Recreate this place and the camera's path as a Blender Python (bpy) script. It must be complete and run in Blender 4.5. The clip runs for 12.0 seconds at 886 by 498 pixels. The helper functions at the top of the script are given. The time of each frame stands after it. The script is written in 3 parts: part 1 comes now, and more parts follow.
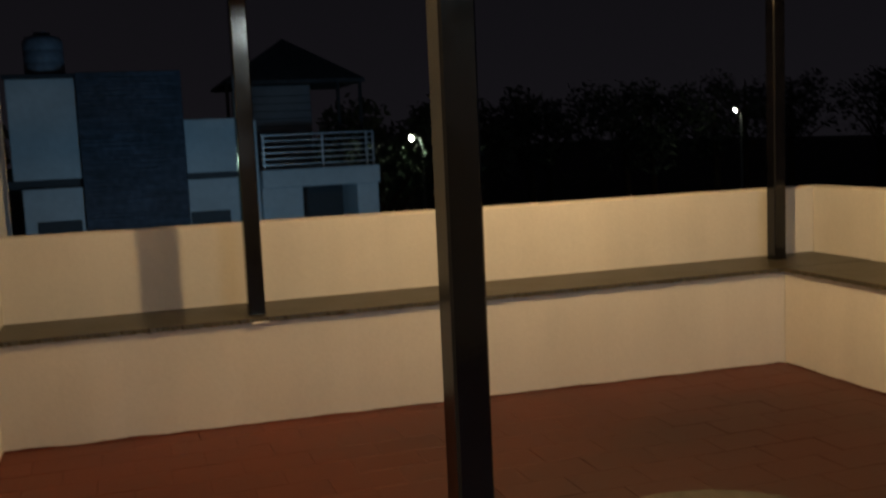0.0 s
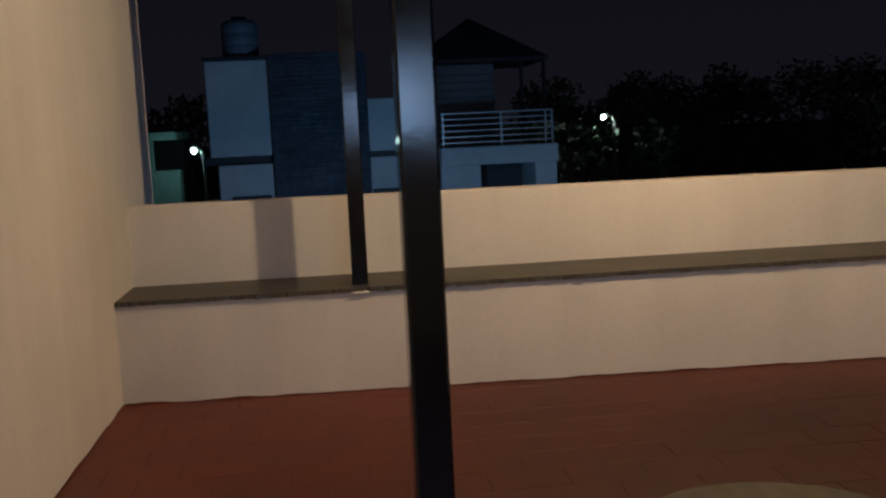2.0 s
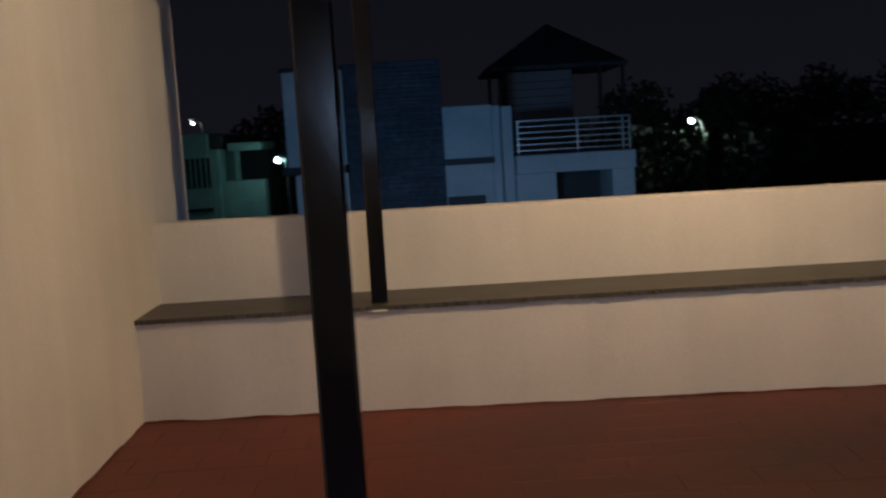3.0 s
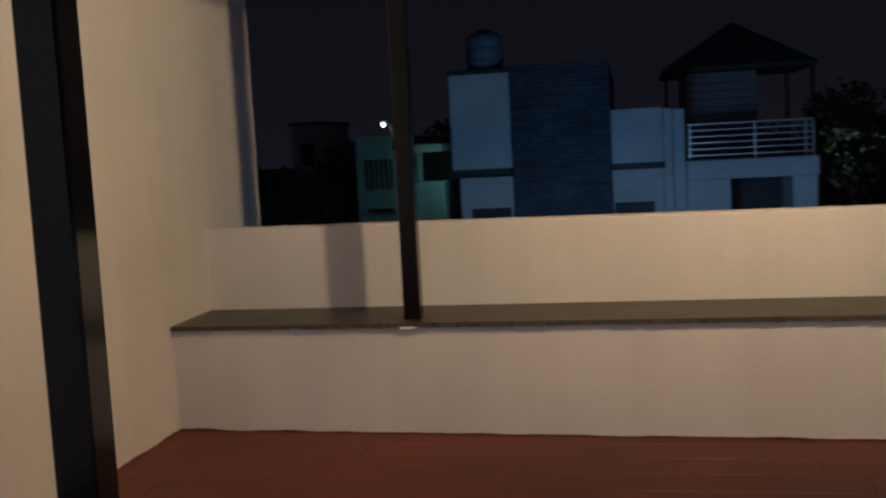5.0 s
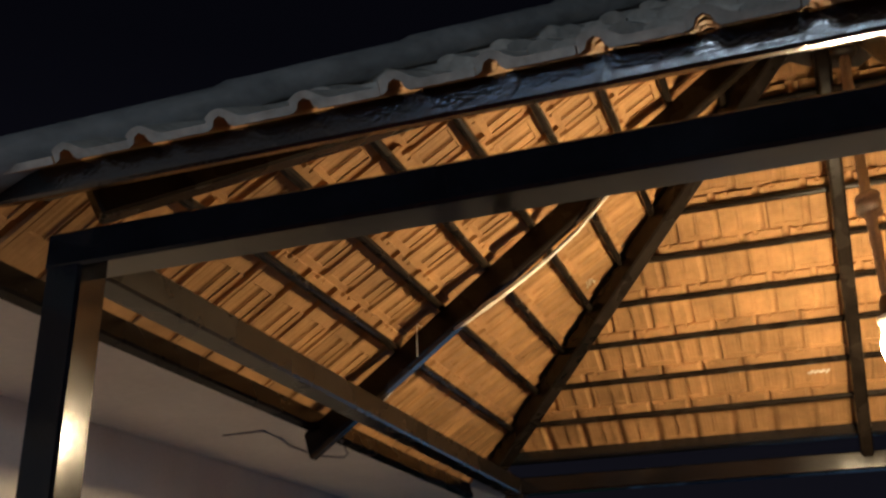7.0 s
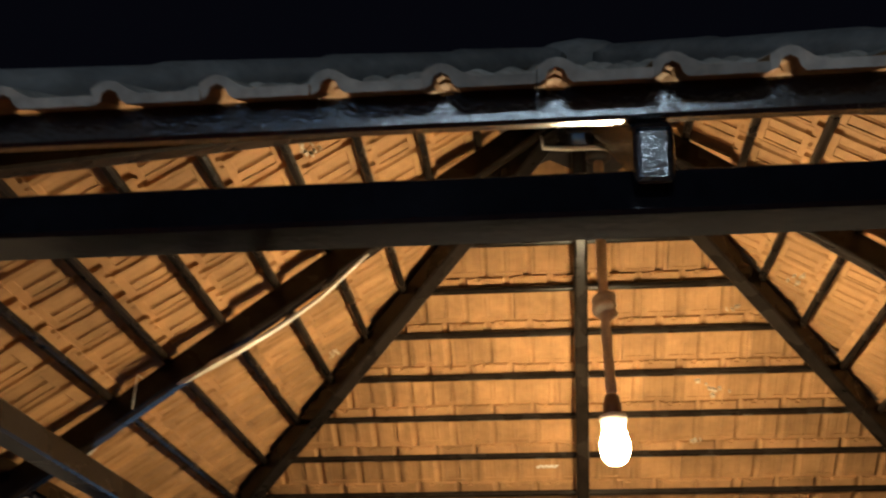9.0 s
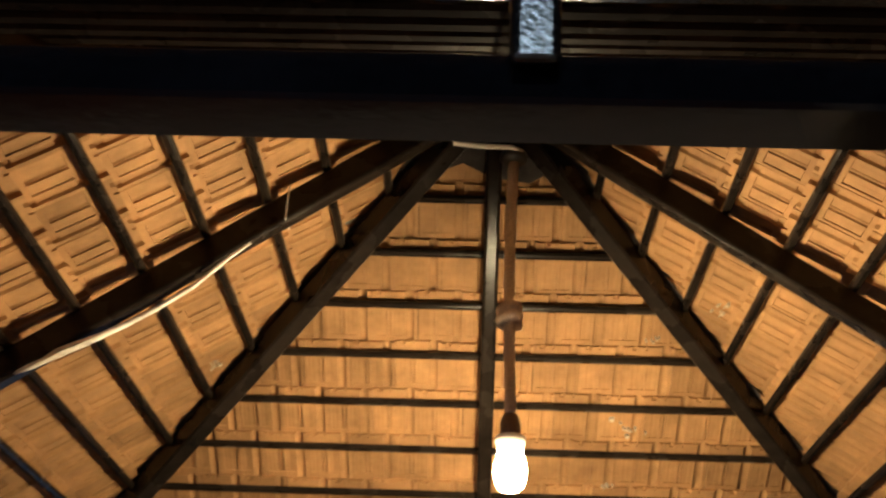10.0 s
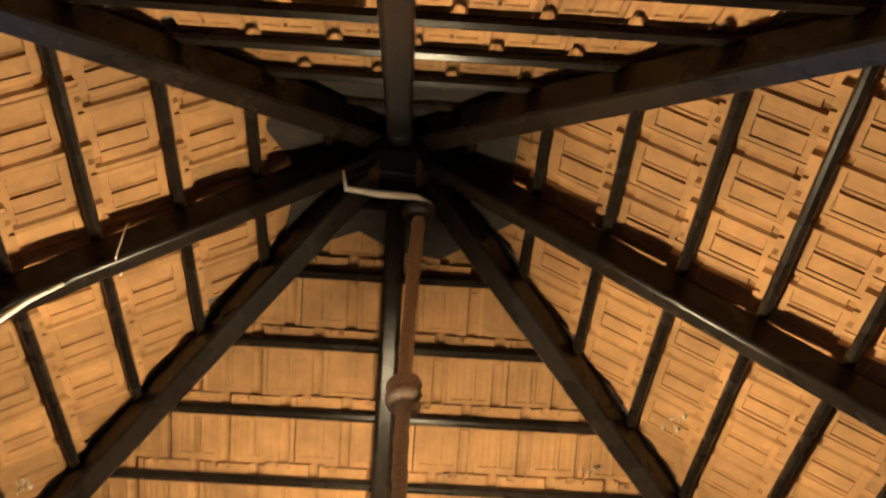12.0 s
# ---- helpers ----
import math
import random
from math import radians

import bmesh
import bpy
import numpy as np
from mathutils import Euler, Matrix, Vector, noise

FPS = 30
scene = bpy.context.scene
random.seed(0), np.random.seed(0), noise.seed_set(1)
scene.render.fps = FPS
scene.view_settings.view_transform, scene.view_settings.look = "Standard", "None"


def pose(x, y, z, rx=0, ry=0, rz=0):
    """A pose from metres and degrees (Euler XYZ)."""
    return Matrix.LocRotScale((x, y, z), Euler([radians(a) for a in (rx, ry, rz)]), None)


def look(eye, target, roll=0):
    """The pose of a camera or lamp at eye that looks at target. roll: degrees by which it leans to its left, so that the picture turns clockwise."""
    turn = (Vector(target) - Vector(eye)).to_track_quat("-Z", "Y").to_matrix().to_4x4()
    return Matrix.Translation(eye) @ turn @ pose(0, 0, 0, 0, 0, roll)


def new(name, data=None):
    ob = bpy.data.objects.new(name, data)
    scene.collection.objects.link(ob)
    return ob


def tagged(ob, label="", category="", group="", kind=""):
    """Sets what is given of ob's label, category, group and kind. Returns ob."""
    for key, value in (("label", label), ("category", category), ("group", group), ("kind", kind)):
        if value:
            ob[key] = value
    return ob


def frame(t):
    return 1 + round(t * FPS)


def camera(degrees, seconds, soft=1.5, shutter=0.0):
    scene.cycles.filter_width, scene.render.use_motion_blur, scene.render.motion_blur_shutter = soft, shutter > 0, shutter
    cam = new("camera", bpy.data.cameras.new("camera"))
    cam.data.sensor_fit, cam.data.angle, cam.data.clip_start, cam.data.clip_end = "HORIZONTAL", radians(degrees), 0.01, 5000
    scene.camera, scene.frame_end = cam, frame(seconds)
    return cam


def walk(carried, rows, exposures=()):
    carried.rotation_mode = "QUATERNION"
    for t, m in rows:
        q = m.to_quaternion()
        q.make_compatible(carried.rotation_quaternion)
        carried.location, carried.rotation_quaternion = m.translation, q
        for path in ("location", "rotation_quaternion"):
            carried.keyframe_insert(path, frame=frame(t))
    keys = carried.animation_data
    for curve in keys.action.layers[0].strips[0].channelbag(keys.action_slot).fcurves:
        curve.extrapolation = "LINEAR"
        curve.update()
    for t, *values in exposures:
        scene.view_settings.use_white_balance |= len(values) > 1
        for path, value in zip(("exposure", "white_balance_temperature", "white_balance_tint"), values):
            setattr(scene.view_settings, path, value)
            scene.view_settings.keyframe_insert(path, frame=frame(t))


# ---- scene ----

# ---- camera and its walk ----
FOV = 47.6
PATH = [  # seconds, eye, yaw, pitch, roll
    (0.0, (0.613, -4.991, 1.394), -17.68, -6.47, -2.57),
    (0.2, (0.634, -5.051, 1.4), -16.4, -5.27, -2.55),
    (0.5, (0.715, -5.072, 1.402), -13.61, -4.88, -1.71),
    (1.0, (0.848, -5.15, 1.381), -9.88, -4.75, -1.6),
    (1.5, (0.951, -5.144, 1.347), -7.83, -6.68, -1.46),
    (2.0, (1.112, -5.08, 1.337), -6.12, -7.07, -2.67),
    (2.5, (1.291, -5.022, 1.353), -3.78, -7.08, -2.74),
    (3.0, (1.491, -4.968, 1.361), -0.8, -6.47, -3.41),
    (3.2, (1.595, -4.948, 1.377), 1.4, -6.07, -3.12),
    (4.8, (2.199, -4.629, 1.351), 8.95, -5.94, -2.05),
    (5.0, (2.276, -4.593, 1.347), 10.77, -5.74, -2.98),
    (5.5, (2.431, -4.538, 1.413), 18.73, -0.55, -3.17),
    (6.0, (2.532, -4.48, 1.536), 21.68, 10.81, -2.24),
    (6.5, (2.572, -4.431, 1.616), 21.79, 18.67, -1.52),
    (8.4, (2.607, -4.391, 1.624), 11.71, 25.49, -0.09),
    (9.0, (2.655, -4.281, 1.626), 6.75, 26.73, 0.41),
    (9.5, (2.693, -4.107, 1.612), 4.58, 27.52, 1.69),
    (10.0, (2.76, -3.889, 1.588), 3.08, 30.86, 2.33),
    (10.5, (2.862, -3.661, 1.622), 2.75, 34.58, 3.67),
    (11.0, (2.88, -3.497, 1.623), 1.67, 36.58, 3.99),
    (11.5, (2.865, -3.291, 1.647), 0.61, 38.94, 4.34),
    (12.0, (2.861, -3.095, 1.608), -1.04, 44.64, 1.79),
]
# ---- end of path ----
cam = camera(FOV, 12.0, soft=2.2, shutter=0.5)
walk(cam, [(t, pose(*e, 90 + pitch, 0, yaw) @ pose(0, 0, 0, 0, 0, roll)) for t, e, yaw, pitch, roll in PATH],
     [(0.0, 0.12, 8700, 8), (0.6, 0.17, 8200, 11), (1.4, 0.14, 6950, 14), (5.5, 0.11, 6650, 13), (6.0, 0.1, 6800, 14), (6.5, 0.1, 6800, 13), (8.5, 0.05, 6600, 8), (10.5, -0.03, 6550, 8), (12.0, -0.05, 6500, 7)])

# ---- world and large lights ----
world = bpy.data.worlds.new("night_sky")
scene.world = world
world.use_nodes = True
wn = world.node_tree
w_geo = wn.nodes.new("ShaderNodeTexCoord")
w_sep = wn.nodes.new("ShaderNodeSeparateXYZ")
wn.links.new(w_geo.outputs["Generated"], w_sep.inputs[0])
w_ramp = wn.nodes.new("ShaderNodeValToRGB")
w_ramp.color_ramp.elements[0].position, w_ramp.color_ramp.elements[0].color = 0.0, (0.48, 0.49, 0.80, 1)
w_ramp.color_ramp.elements[1].position, w_ramp.color_ramp.elements[1].color = 0.55, (0.13, 0.14, 0.27, 1)
wn.links.new(w_sep.outputs["Z"], w_ramp.inputs[0])
wn.links.new(w_ramp.outputs[0], wn.nodes["Background"].inputs["Color"])
wn.nodes["Background"].inputs["Strength"].default_value = 0.0115

BULB = (2.822, -1.335, 2.444)
BULB_POWER = 1260
BULB_COLOUR = (1.0, 0.78, 0.47)


def area_lamp(name, m, width, height, watts, colour):
    data = bpy.data.lights.new(name, "AREA")
    data.shape, data.size, data.size_y, data.energy, data.color = "RECTANGLE", width, height, watts, colour
    ob = new(name, data)
    ob.matrix_world = m
    return ob


# unseen cool street lamp below the parapet, assumed from the blue facade
lamp_data = bpy.data.lights.new("street_light", "POINT")
lamp_data.energy, lamp_data.color, lamp_data.shadow_soft_size = 85, (0.18, 0.52, 1.0), 1.0
new("street_light", lamp_data).location = (2.6, 7.2, -1.2)
area_lamp("street_light_beam", look((2.3, 7.4, -1.2), (2.3, 15.6, 1.2)), 0.5, 0.3, 66, (0.19, 0.53, 1.0))
lamp_data = bpy.data.lights.new("tree_lamp_light", "POINT")
lamp_data.energy, lamp_data.color, lamp_data.shadow_soft_size = 22, (0.6, 1.0, 0.8), 0.15
new("tree_lamp_light", lamp_data).location = (11.9, 34.0, 1.0)
# Unseen fill lamps, added for the cool light that goes with the walker.
area_lamp("walker_fill_light", look((1.6, -6.82, 1.5), (1.6, 0, 1.4)), 0.68, 0.42, 8, (0.32, 0.58, 1.0))
area_lamp("second_fill_light", look((2.8, -6.82, 2.7), (2.8, 0, 2.2)), 0.8, 0.12, 26, (0.60, 0.80, 1.0))


# ---- materials ----
def material(name, colour, rough=0.6, metal=0.0, grain=40.0, vary=0.15, blotch=2.5, stain=0.12, bump=0.15, spec=0.5, dist=0.004, random_by="island", spread=0.19):
    """Paint, clay, stone or metal: fine grain, broad blotches and a relief of its own."""
    mat = bpy.data.materials.new(name)
    mat.use_nodes = True
    nt = mat.node_tree
    bsdf = nt.nodes["Principled BSDF"]
    fine = nt.nodes.new("ShaderNodeTexNoise")
    fine.inputs["Scale"].default_value, fine.inputs["Detail"].default_value = grain, 6
    broad = nt.nodes.new("ShaderNodeTexNoise")
    broad.inputs["Scale"].default_value, broad.inputs["Detail"].default_value = blotch, 4
    geo = nt.nodes.new("ShaderNodeNewGeometry")
    for n in (fine, broad):
        nt.links.new(geo.outputs["Position"], n.inputs["Vector"])
    r1 = nt.nodes.new("ShaderNodeMapRange")
    r1.inputs["From Min"].default_value, r1.inputs["From Max"].default_value = 0.3, 0.7
    r1.inputs["To Min"].default_value, r1.inputs["To Max"].default_value = 1 - vary, 1 + vary
    nt.links.new(fine.outputs["Fac"], r1.inputs["Value"])
    r2 = nt.nodes.new("ShaderNodeMapRange")
    r2.inputs["From Min"].default_value, r2.inputs["From Max"].default_value = 0.3, 0.7
    r2.inputs["To Min"].default_value, r2.inputs["To Max"].default_value = 1 - stain, 1 + stain
    nt.links.new(broad.outputs["Fac"], r2.inputs["Value"])
    mul = nt.nodes.new("ShaderNodeMath")
    mul.operation = "MULTIPLY"
    nt.links.new(r1.outputs[0], mul.inputs[0])
    nt.links.new(r2.outputs[0], mul.inputs[1])
    last = mul.outputs[0]
    if random_by == "object":
        info = nt.nodes.new("ShaderNodeObjectInfo")
        r3 = nt.nodes.new("ShaderNodeMapRange")
        r3.inputs["To Min"].default_value, r3.inputs["To Max"].default_value = 1 - spread, 1 + spread
        nt.links.new(info.outputs["Random"], r3.inputs["Value"])
        m2 = nt.nodes.new("ShaderNodeMath")
        m2.operation = "MULTIPLY"
        nt.links.new(last, m2.inputs[0])
        nt.links.new(r3.outputs[0], m2.inputs[1])
        last = m2.outputs[0]
    scale = nt.nodes.new("ShaderNodeVectorMath")
    scale.operation = "SCALE"
    scale.inputs[0].default_value = colour[:3]
    nt.links.new(last, scale.inputs["Scale"])
    nt.links.new(scale.outputs[0], bsdf.inputs["Base Color"])
    bsdf.inputs["Metallic"].default_value = metal
    bsdf.inputs["Specular IOR Level"].default_value = spec
    rr = nt.nodes.new("ShaderNodeMapRange")
    rr.inputs["To Min"].default_value, rr.inputs["To Max"].default_value = max(0.03, rough - 0.1), min(1, rough + 0.1)
    nt.links.new(broad.outputs["Fac"], rr.inputs["Value"])
    nt.links.new(rr.outputs[0], bsdf.inputs["Roughness"])
    if bump:
        b = nt.nodes.new("ShaderNodeBump")
        b.inputs["Strength"].default_value, b.inputs["Distance"].default_value = bump, dist
        nt.links.new(fine.outputs["Fac"], b.inputs["Height"])
        nt.links.new(b.outputs[0], bsdf.inputs["Normal"])
    return mat


def glowing(name, colour, strength):
    mat = bpy.data.materials.new(name)
    mat.use_nodes = True
    bsdf = mat.node_tree.nodes["Principled BSDF"]
    bsdf.inputs["Base Color"].default_value = (0.8, 0.8, 0.8, 1)
    bsdf.inputs["Emission Color"].default_value = (*colour, 1)
    bsdf.inputs["Emission Strength"].default_value = strength
    return mat


M_PLASTER = material("cream_wall_paint", (0.70, 0.65, 0.615), 0.75, grain=55, vary=0.03, blotch=1.6, stain=0.05, bump=0.25, spec=0.2)
M_SOFFIT = material("white_ceiling_paint", (0.70, 0.68, 0.64), 0.8, grain=30, vary=0.04, blotch=2.2, stain=0.08, bump=0.2, spec=0.2)
M_GRANITE = material("dark_granite", (0.05, 0.039, 0.023), 0.42, grain=160, vary=0.35, blotch=4, stain=0.18, bump=0.15)
M_GROUT = material("red_cement_joint", (0.115, 0.027, 0.015), 0.8, grain=60, vary=0.15, bump=0.3)
M_PAVER = material("terracotta_paver", (0.14, 0.029, 0.015), 0.55, grain=70, vary=0.12, blotch=1.1, stain=0.25, bump=0.2, random_by="object", spread=0.045)


def dim_middle(mat, centre, reach):
    """Dim light painted into the colour round the middle of the floor, with a ragged edge."""
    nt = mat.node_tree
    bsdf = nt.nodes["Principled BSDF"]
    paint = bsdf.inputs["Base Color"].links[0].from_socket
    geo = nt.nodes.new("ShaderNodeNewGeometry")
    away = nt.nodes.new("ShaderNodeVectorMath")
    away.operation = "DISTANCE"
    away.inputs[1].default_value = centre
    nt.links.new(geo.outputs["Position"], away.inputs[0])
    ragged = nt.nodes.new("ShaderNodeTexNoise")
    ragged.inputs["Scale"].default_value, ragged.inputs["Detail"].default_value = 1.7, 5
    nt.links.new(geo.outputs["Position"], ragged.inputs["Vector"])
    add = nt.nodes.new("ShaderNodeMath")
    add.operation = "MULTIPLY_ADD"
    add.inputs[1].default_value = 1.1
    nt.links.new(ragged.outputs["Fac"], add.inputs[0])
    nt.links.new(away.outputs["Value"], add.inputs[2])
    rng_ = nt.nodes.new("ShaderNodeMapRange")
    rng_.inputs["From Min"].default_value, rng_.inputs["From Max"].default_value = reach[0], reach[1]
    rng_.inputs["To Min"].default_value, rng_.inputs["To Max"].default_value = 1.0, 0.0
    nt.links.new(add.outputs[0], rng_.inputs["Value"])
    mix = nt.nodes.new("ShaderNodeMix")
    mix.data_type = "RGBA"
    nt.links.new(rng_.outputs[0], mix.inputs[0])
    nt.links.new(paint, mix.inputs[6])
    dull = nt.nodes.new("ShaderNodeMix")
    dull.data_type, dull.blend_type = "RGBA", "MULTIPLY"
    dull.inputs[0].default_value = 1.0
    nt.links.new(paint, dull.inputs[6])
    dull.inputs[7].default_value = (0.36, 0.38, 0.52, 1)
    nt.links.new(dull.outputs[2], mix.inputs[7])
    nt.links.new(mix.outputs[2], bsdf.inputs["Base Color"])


def streaked(mat, amount):
    """Faint upright bands of lighter and darker tone in the paint."""
    nt = mat.node_tree
    bsdf = nt.nodes["Principled BSDF"]
    paint = bsdf.inputs["Base Color"].links[0].from_socket
    geo = nt.nodes.new("ShaderNodeNewGeometry")
    squash = nt.nodes.new("ShaderNodeVectorMath")
    squash.operation = "MULTIPLY"
    squash.inputs[1].default_value = (3.4, 3.4, 0.35)
    nt.links.new(geo.outputs["Position"], squash.inputs[0])
    band = nt.nodes.new("ShaderNodeTexNoise")
    band.inputs["Scale"].default_value, band.inputs["Detail"].default_value = 1.0, 3
    nt.links.new(squash.outputs[0], band.inputs["Vector"])
    level = nt.nodes.new("ShaderNodeMapRange")
    level.inputs["From Min"].default_value, level.inputs["From Max"].default_value = 0.3, 0.7
    level.inputs["To Min"].default_value, level.inputs["To Max"].default_value = 1 - amount, 1 + amount
    nt.links.new(band.outputs["Fac"], level.inputs["Value"])
    scale = nt.nodes.new("ShaderNodeVectorMath")
    scale.operation = "SCALE"
    nt.links.new(paint, scale.inputs[0])
    nt.links.new(level.outputs[0], scale.inputs["Scale"])
    nt.links.new(scale.outputs[0], bsdf.inputs["Base Color"])


streaked(M_PLASTER, 0.055)
# Pavers and joints are darkened in colour where little lamplight reaches them.
for dimmed in (M_PAVER, M_GROUT):
    dim_middle(dimmed, (3.2, -1.9, 0.0), (1.5, 3.4))
M_STEEL = material("black_gloss_enamel", (0.014, 0.0102, 0.0078), 0.27, grain=22, vary=0.3, blotch=5, stain=0.3, bump=0.06, spec=0.14, dist=0.003)
M_POST = material("black_gloss_post_enamel", (0.0055, 0.0052, 0.0068), 0.12, grain=60, vary=0.3, blotch=5, stain=0.3, bump=0.04, spec=0.45, dist=0.003)
M_EAVE = material("brushed_black_eave_paint", (0.008, 0.008, 0.009), 0.14, grain=130, vary=0.3, blotch=6, stain=0.3, bump=0.22, spec=1.0, dist=0.005)
# Dark tone carries the shade under the peak and beside the hips.
M_SHADE_MORTAR = material("shade_dark_mortar", (0.034, 0.027, 0.023), 0.9, grain=35, vary=0.25, blotch=8, stain=0.3, bump=0.6, dist=0.01)
M_TILE = material("clay_roof_tile", (0.345, 0.185, 0.08), 0.78, grain=45, vary=0.07, blotch=9, stain=0.2, bump=0.3, spec=0.25, random_by="object")
# Weathered grey, also paled in colour for the cool light on outer faces.
M_TILE_TOP = material("weathered_lit_tile_top", (0.31, 0.273, 0.228), 0.85, grain=40, vary=0.2, blotch=7, stain=0.3, bump=0.4, spec=0.2, random_by="object")
M_RIDGE = material("grey_cement_ridge", (0.19, 0.176, 0.16), 0.9, grain=25, vary=0.15, blotch=5, stain=0.3, bump=0.5, spec=0.2, dist=0.01)
M_ROPE = material("brown_coir_rope", (0.52, 0.42, 0.33), 0.9, grain=300, vary=0.4, bump=0.8)
M_WHITE_CABLE = material("white_plastic_sheath", (0.75, 0.72, 0.65), 0.45, grain=40, vary=0.05, bump=0.0)
M_TAPE = material("grubby_tape", (0.55, 0.50, 0.42), 0.7, grain=90, vary=0.25, bump=0.3)
M_BLACK_PLASTIC = material("black_plastic", (0.02, 0.018, 0.016), 0.45, grain=80, vary=0.2, bump=0.1)
M_BULB = glowing("lit_bulb_glass", BULB_COLOUR, BULB_POWER)
M_HOLDER = material("brown_bakelite", (0.10, 0.055, 0.03), 0.4, grain=80, vary=0.2, bump=0.05)
M_BULB_CAP = material("white_bulb_collar", (0.8, 0.78, 0.72), 0.4, bump=0.0)
M_DRIP = material("dull_dried_paint", (0.50, 0.42, 0.31), 0.8, grain=120, vary=0.3, bump=0.3)
M_MAT = material("grey_speckled_mat", (0.105, 0.09, 0.07), 0.95, grain=220, vary=0.5, blotch=12, stain=0.25, bump=0.8)
M_FACADE = material("pale_facade_paint", (0.55, 0.56, 0.58), 0.8, grain=8, vary=0.05, blotch=0.7, stain=0.12, bump=0.1)
# Darker tone stands for the weaker lamplight on the set-back upper wall.
M_FACADE_DIM = material("dimmed_facade_paint", (0.24, 0.25, 0.28), 0.7, grain=8, vary=0.06, blotch=0.8, stain=0.15, bump=0.1)
M_STONE = material("slate_cladding", (0.062, 0.072, 0.098), 0.75, grain=9, vary=0.3, blotch=1.2, stain=0.3, bump=0.5, dist=0.02, random_by="object")
M_DARK = material("dark_trim_and_shade", (0.03, 0.03, 0.035), 0.6, grain=20, vary=0.2)
M_ROOF_DARK = material("dark_roofing", (0.06, 0.056, 0.06), 0.85, grain=10, vary=0.3)
M_RAIL = material("brushed_rail_steel", (0.6, 0.62, 0.65), 0.35, metal=0.6, grain=60, vary=0.1, bump=0.0)
M_TANK = material("weathered_tank_plastic", (0.19, 0.20, 0.24), 0.6, grain=12, vary=0.15)
M_GREENISH = material("pale_green_house_paint", (0.25, 0.45, 0.45), 0.8, grain=8, vary=0.06, stain=0.12)
M_EARTH = material("dark_soil_and_scrub", (0.06, 0.055, 0.04), 0.95, grain=0.8, vary=0.3, blotch=0.08, stain=0.3, bump=0.6, dist=0.1)
M_BARK = material("tree_bark", (0.09, 0.06, 0.04), 0.9, grain=30, vary=0.3, bump=0.5)
M_LEAF = material("dark_leaves", (0.10, 0.12, 0.095), 0.7, grain=2, vary=0.35, blotch=0.4, stain=0.3, bump=0.0)
M_LAMP = glowing("street_lamp_lens", (0.78, 1.0, 0.94), 90)
M_LAMP_NEAR = glowing("near_street_lamp_lens", (0.55, 1.0, 0.97), 90)
M_GALV = material("galvanised_pole", (0.25, 0.25, 0.26), 0.5, metal=0.5, grain=40, vary=0.15)


# ---- shaping helpers ----
def mesh_of(name, bm, mat, smooth=False):
    bm.normal_update()
    me = bpy.data.meshes.new(name)
    bm.to_mesh(me)
    bm.free()
    me.materials.append(mat)
    if smooth:
        for p in me.polygons:
            p.use_smooth = True
    return me


def part(name, bm, mat, parent=None, label="", smooth=False):
    ob = new(name, mesh_of(name, bm, mat, smooth))
    if parent is not None:
        ob.parent = parent
    if label:
        tagged(ob, label)
    return ob


def base(name, label, category, group="", kind=""):
    return tagged(new(name), label, category, group, kind)


def bevelled(bm, amount, segments=1):
    if amount > 0:
        bmesh.ops.bevel(bm, geom=list(bm.edges), offset=amount, segments=segments, profile=0.5, affect="EDGES")
    return bm


def box(x0, x1, y0, y1, z0, z1, bevel=0.004):
    bm = bmesh.new()
    bmesh.ops.create_cube(bm, size=1)
    for v in bm.verts:
        v.co = Vector(((x0 + x1) / 2 + v.co.x * (x1 - x0), (y0 + y1) / 2 + v.co.y * (y1 - y0), (z0 + z1) / 2 + v.co.z * (z1 - z0)))
    return bevelled(bm, bevel)


def bar(p, q, width, depth, drop=0.0, bevel=0.004, up=None, rake=0.0):
    """A tube from p to q; its top centre line lies drop below the line pq, measured square to it.
    up turns the tube about its length; rake pushes the lower lip of the far end out."""
    p, q = Vector(p), Vector(q)
    along = (q - p).normalized()
    side = along.cross(up or Vector((0, 0, 1))).normalized()
    up = side.cross(along)
    bm = bmesh.new()
    vs = []
    for e in (p, q):
        for a, b in ((-1, 0), (1, 0), (1, 1), (-1, 1)):
            vs.append(bm.verts.new(e + side * a * width / 2 - up * (drop + b * depth) + along * (rake * b if e is q else 0.0)))
    for f in ((0, 1, 2, 3), (7, 6, 5, 4), (0, 4, 5, 1), (1, 5, 6, 2), (2, 6, 7, 3), (3, 7, 4, 0)):
        bm.faces.new([vs[i] for i in f])
    bmesh.ops.recalc_face_normals(bm, faces=bm.faces)
    return bevelled(bm, bevel, 3 if bevel > 0.007 else 1)


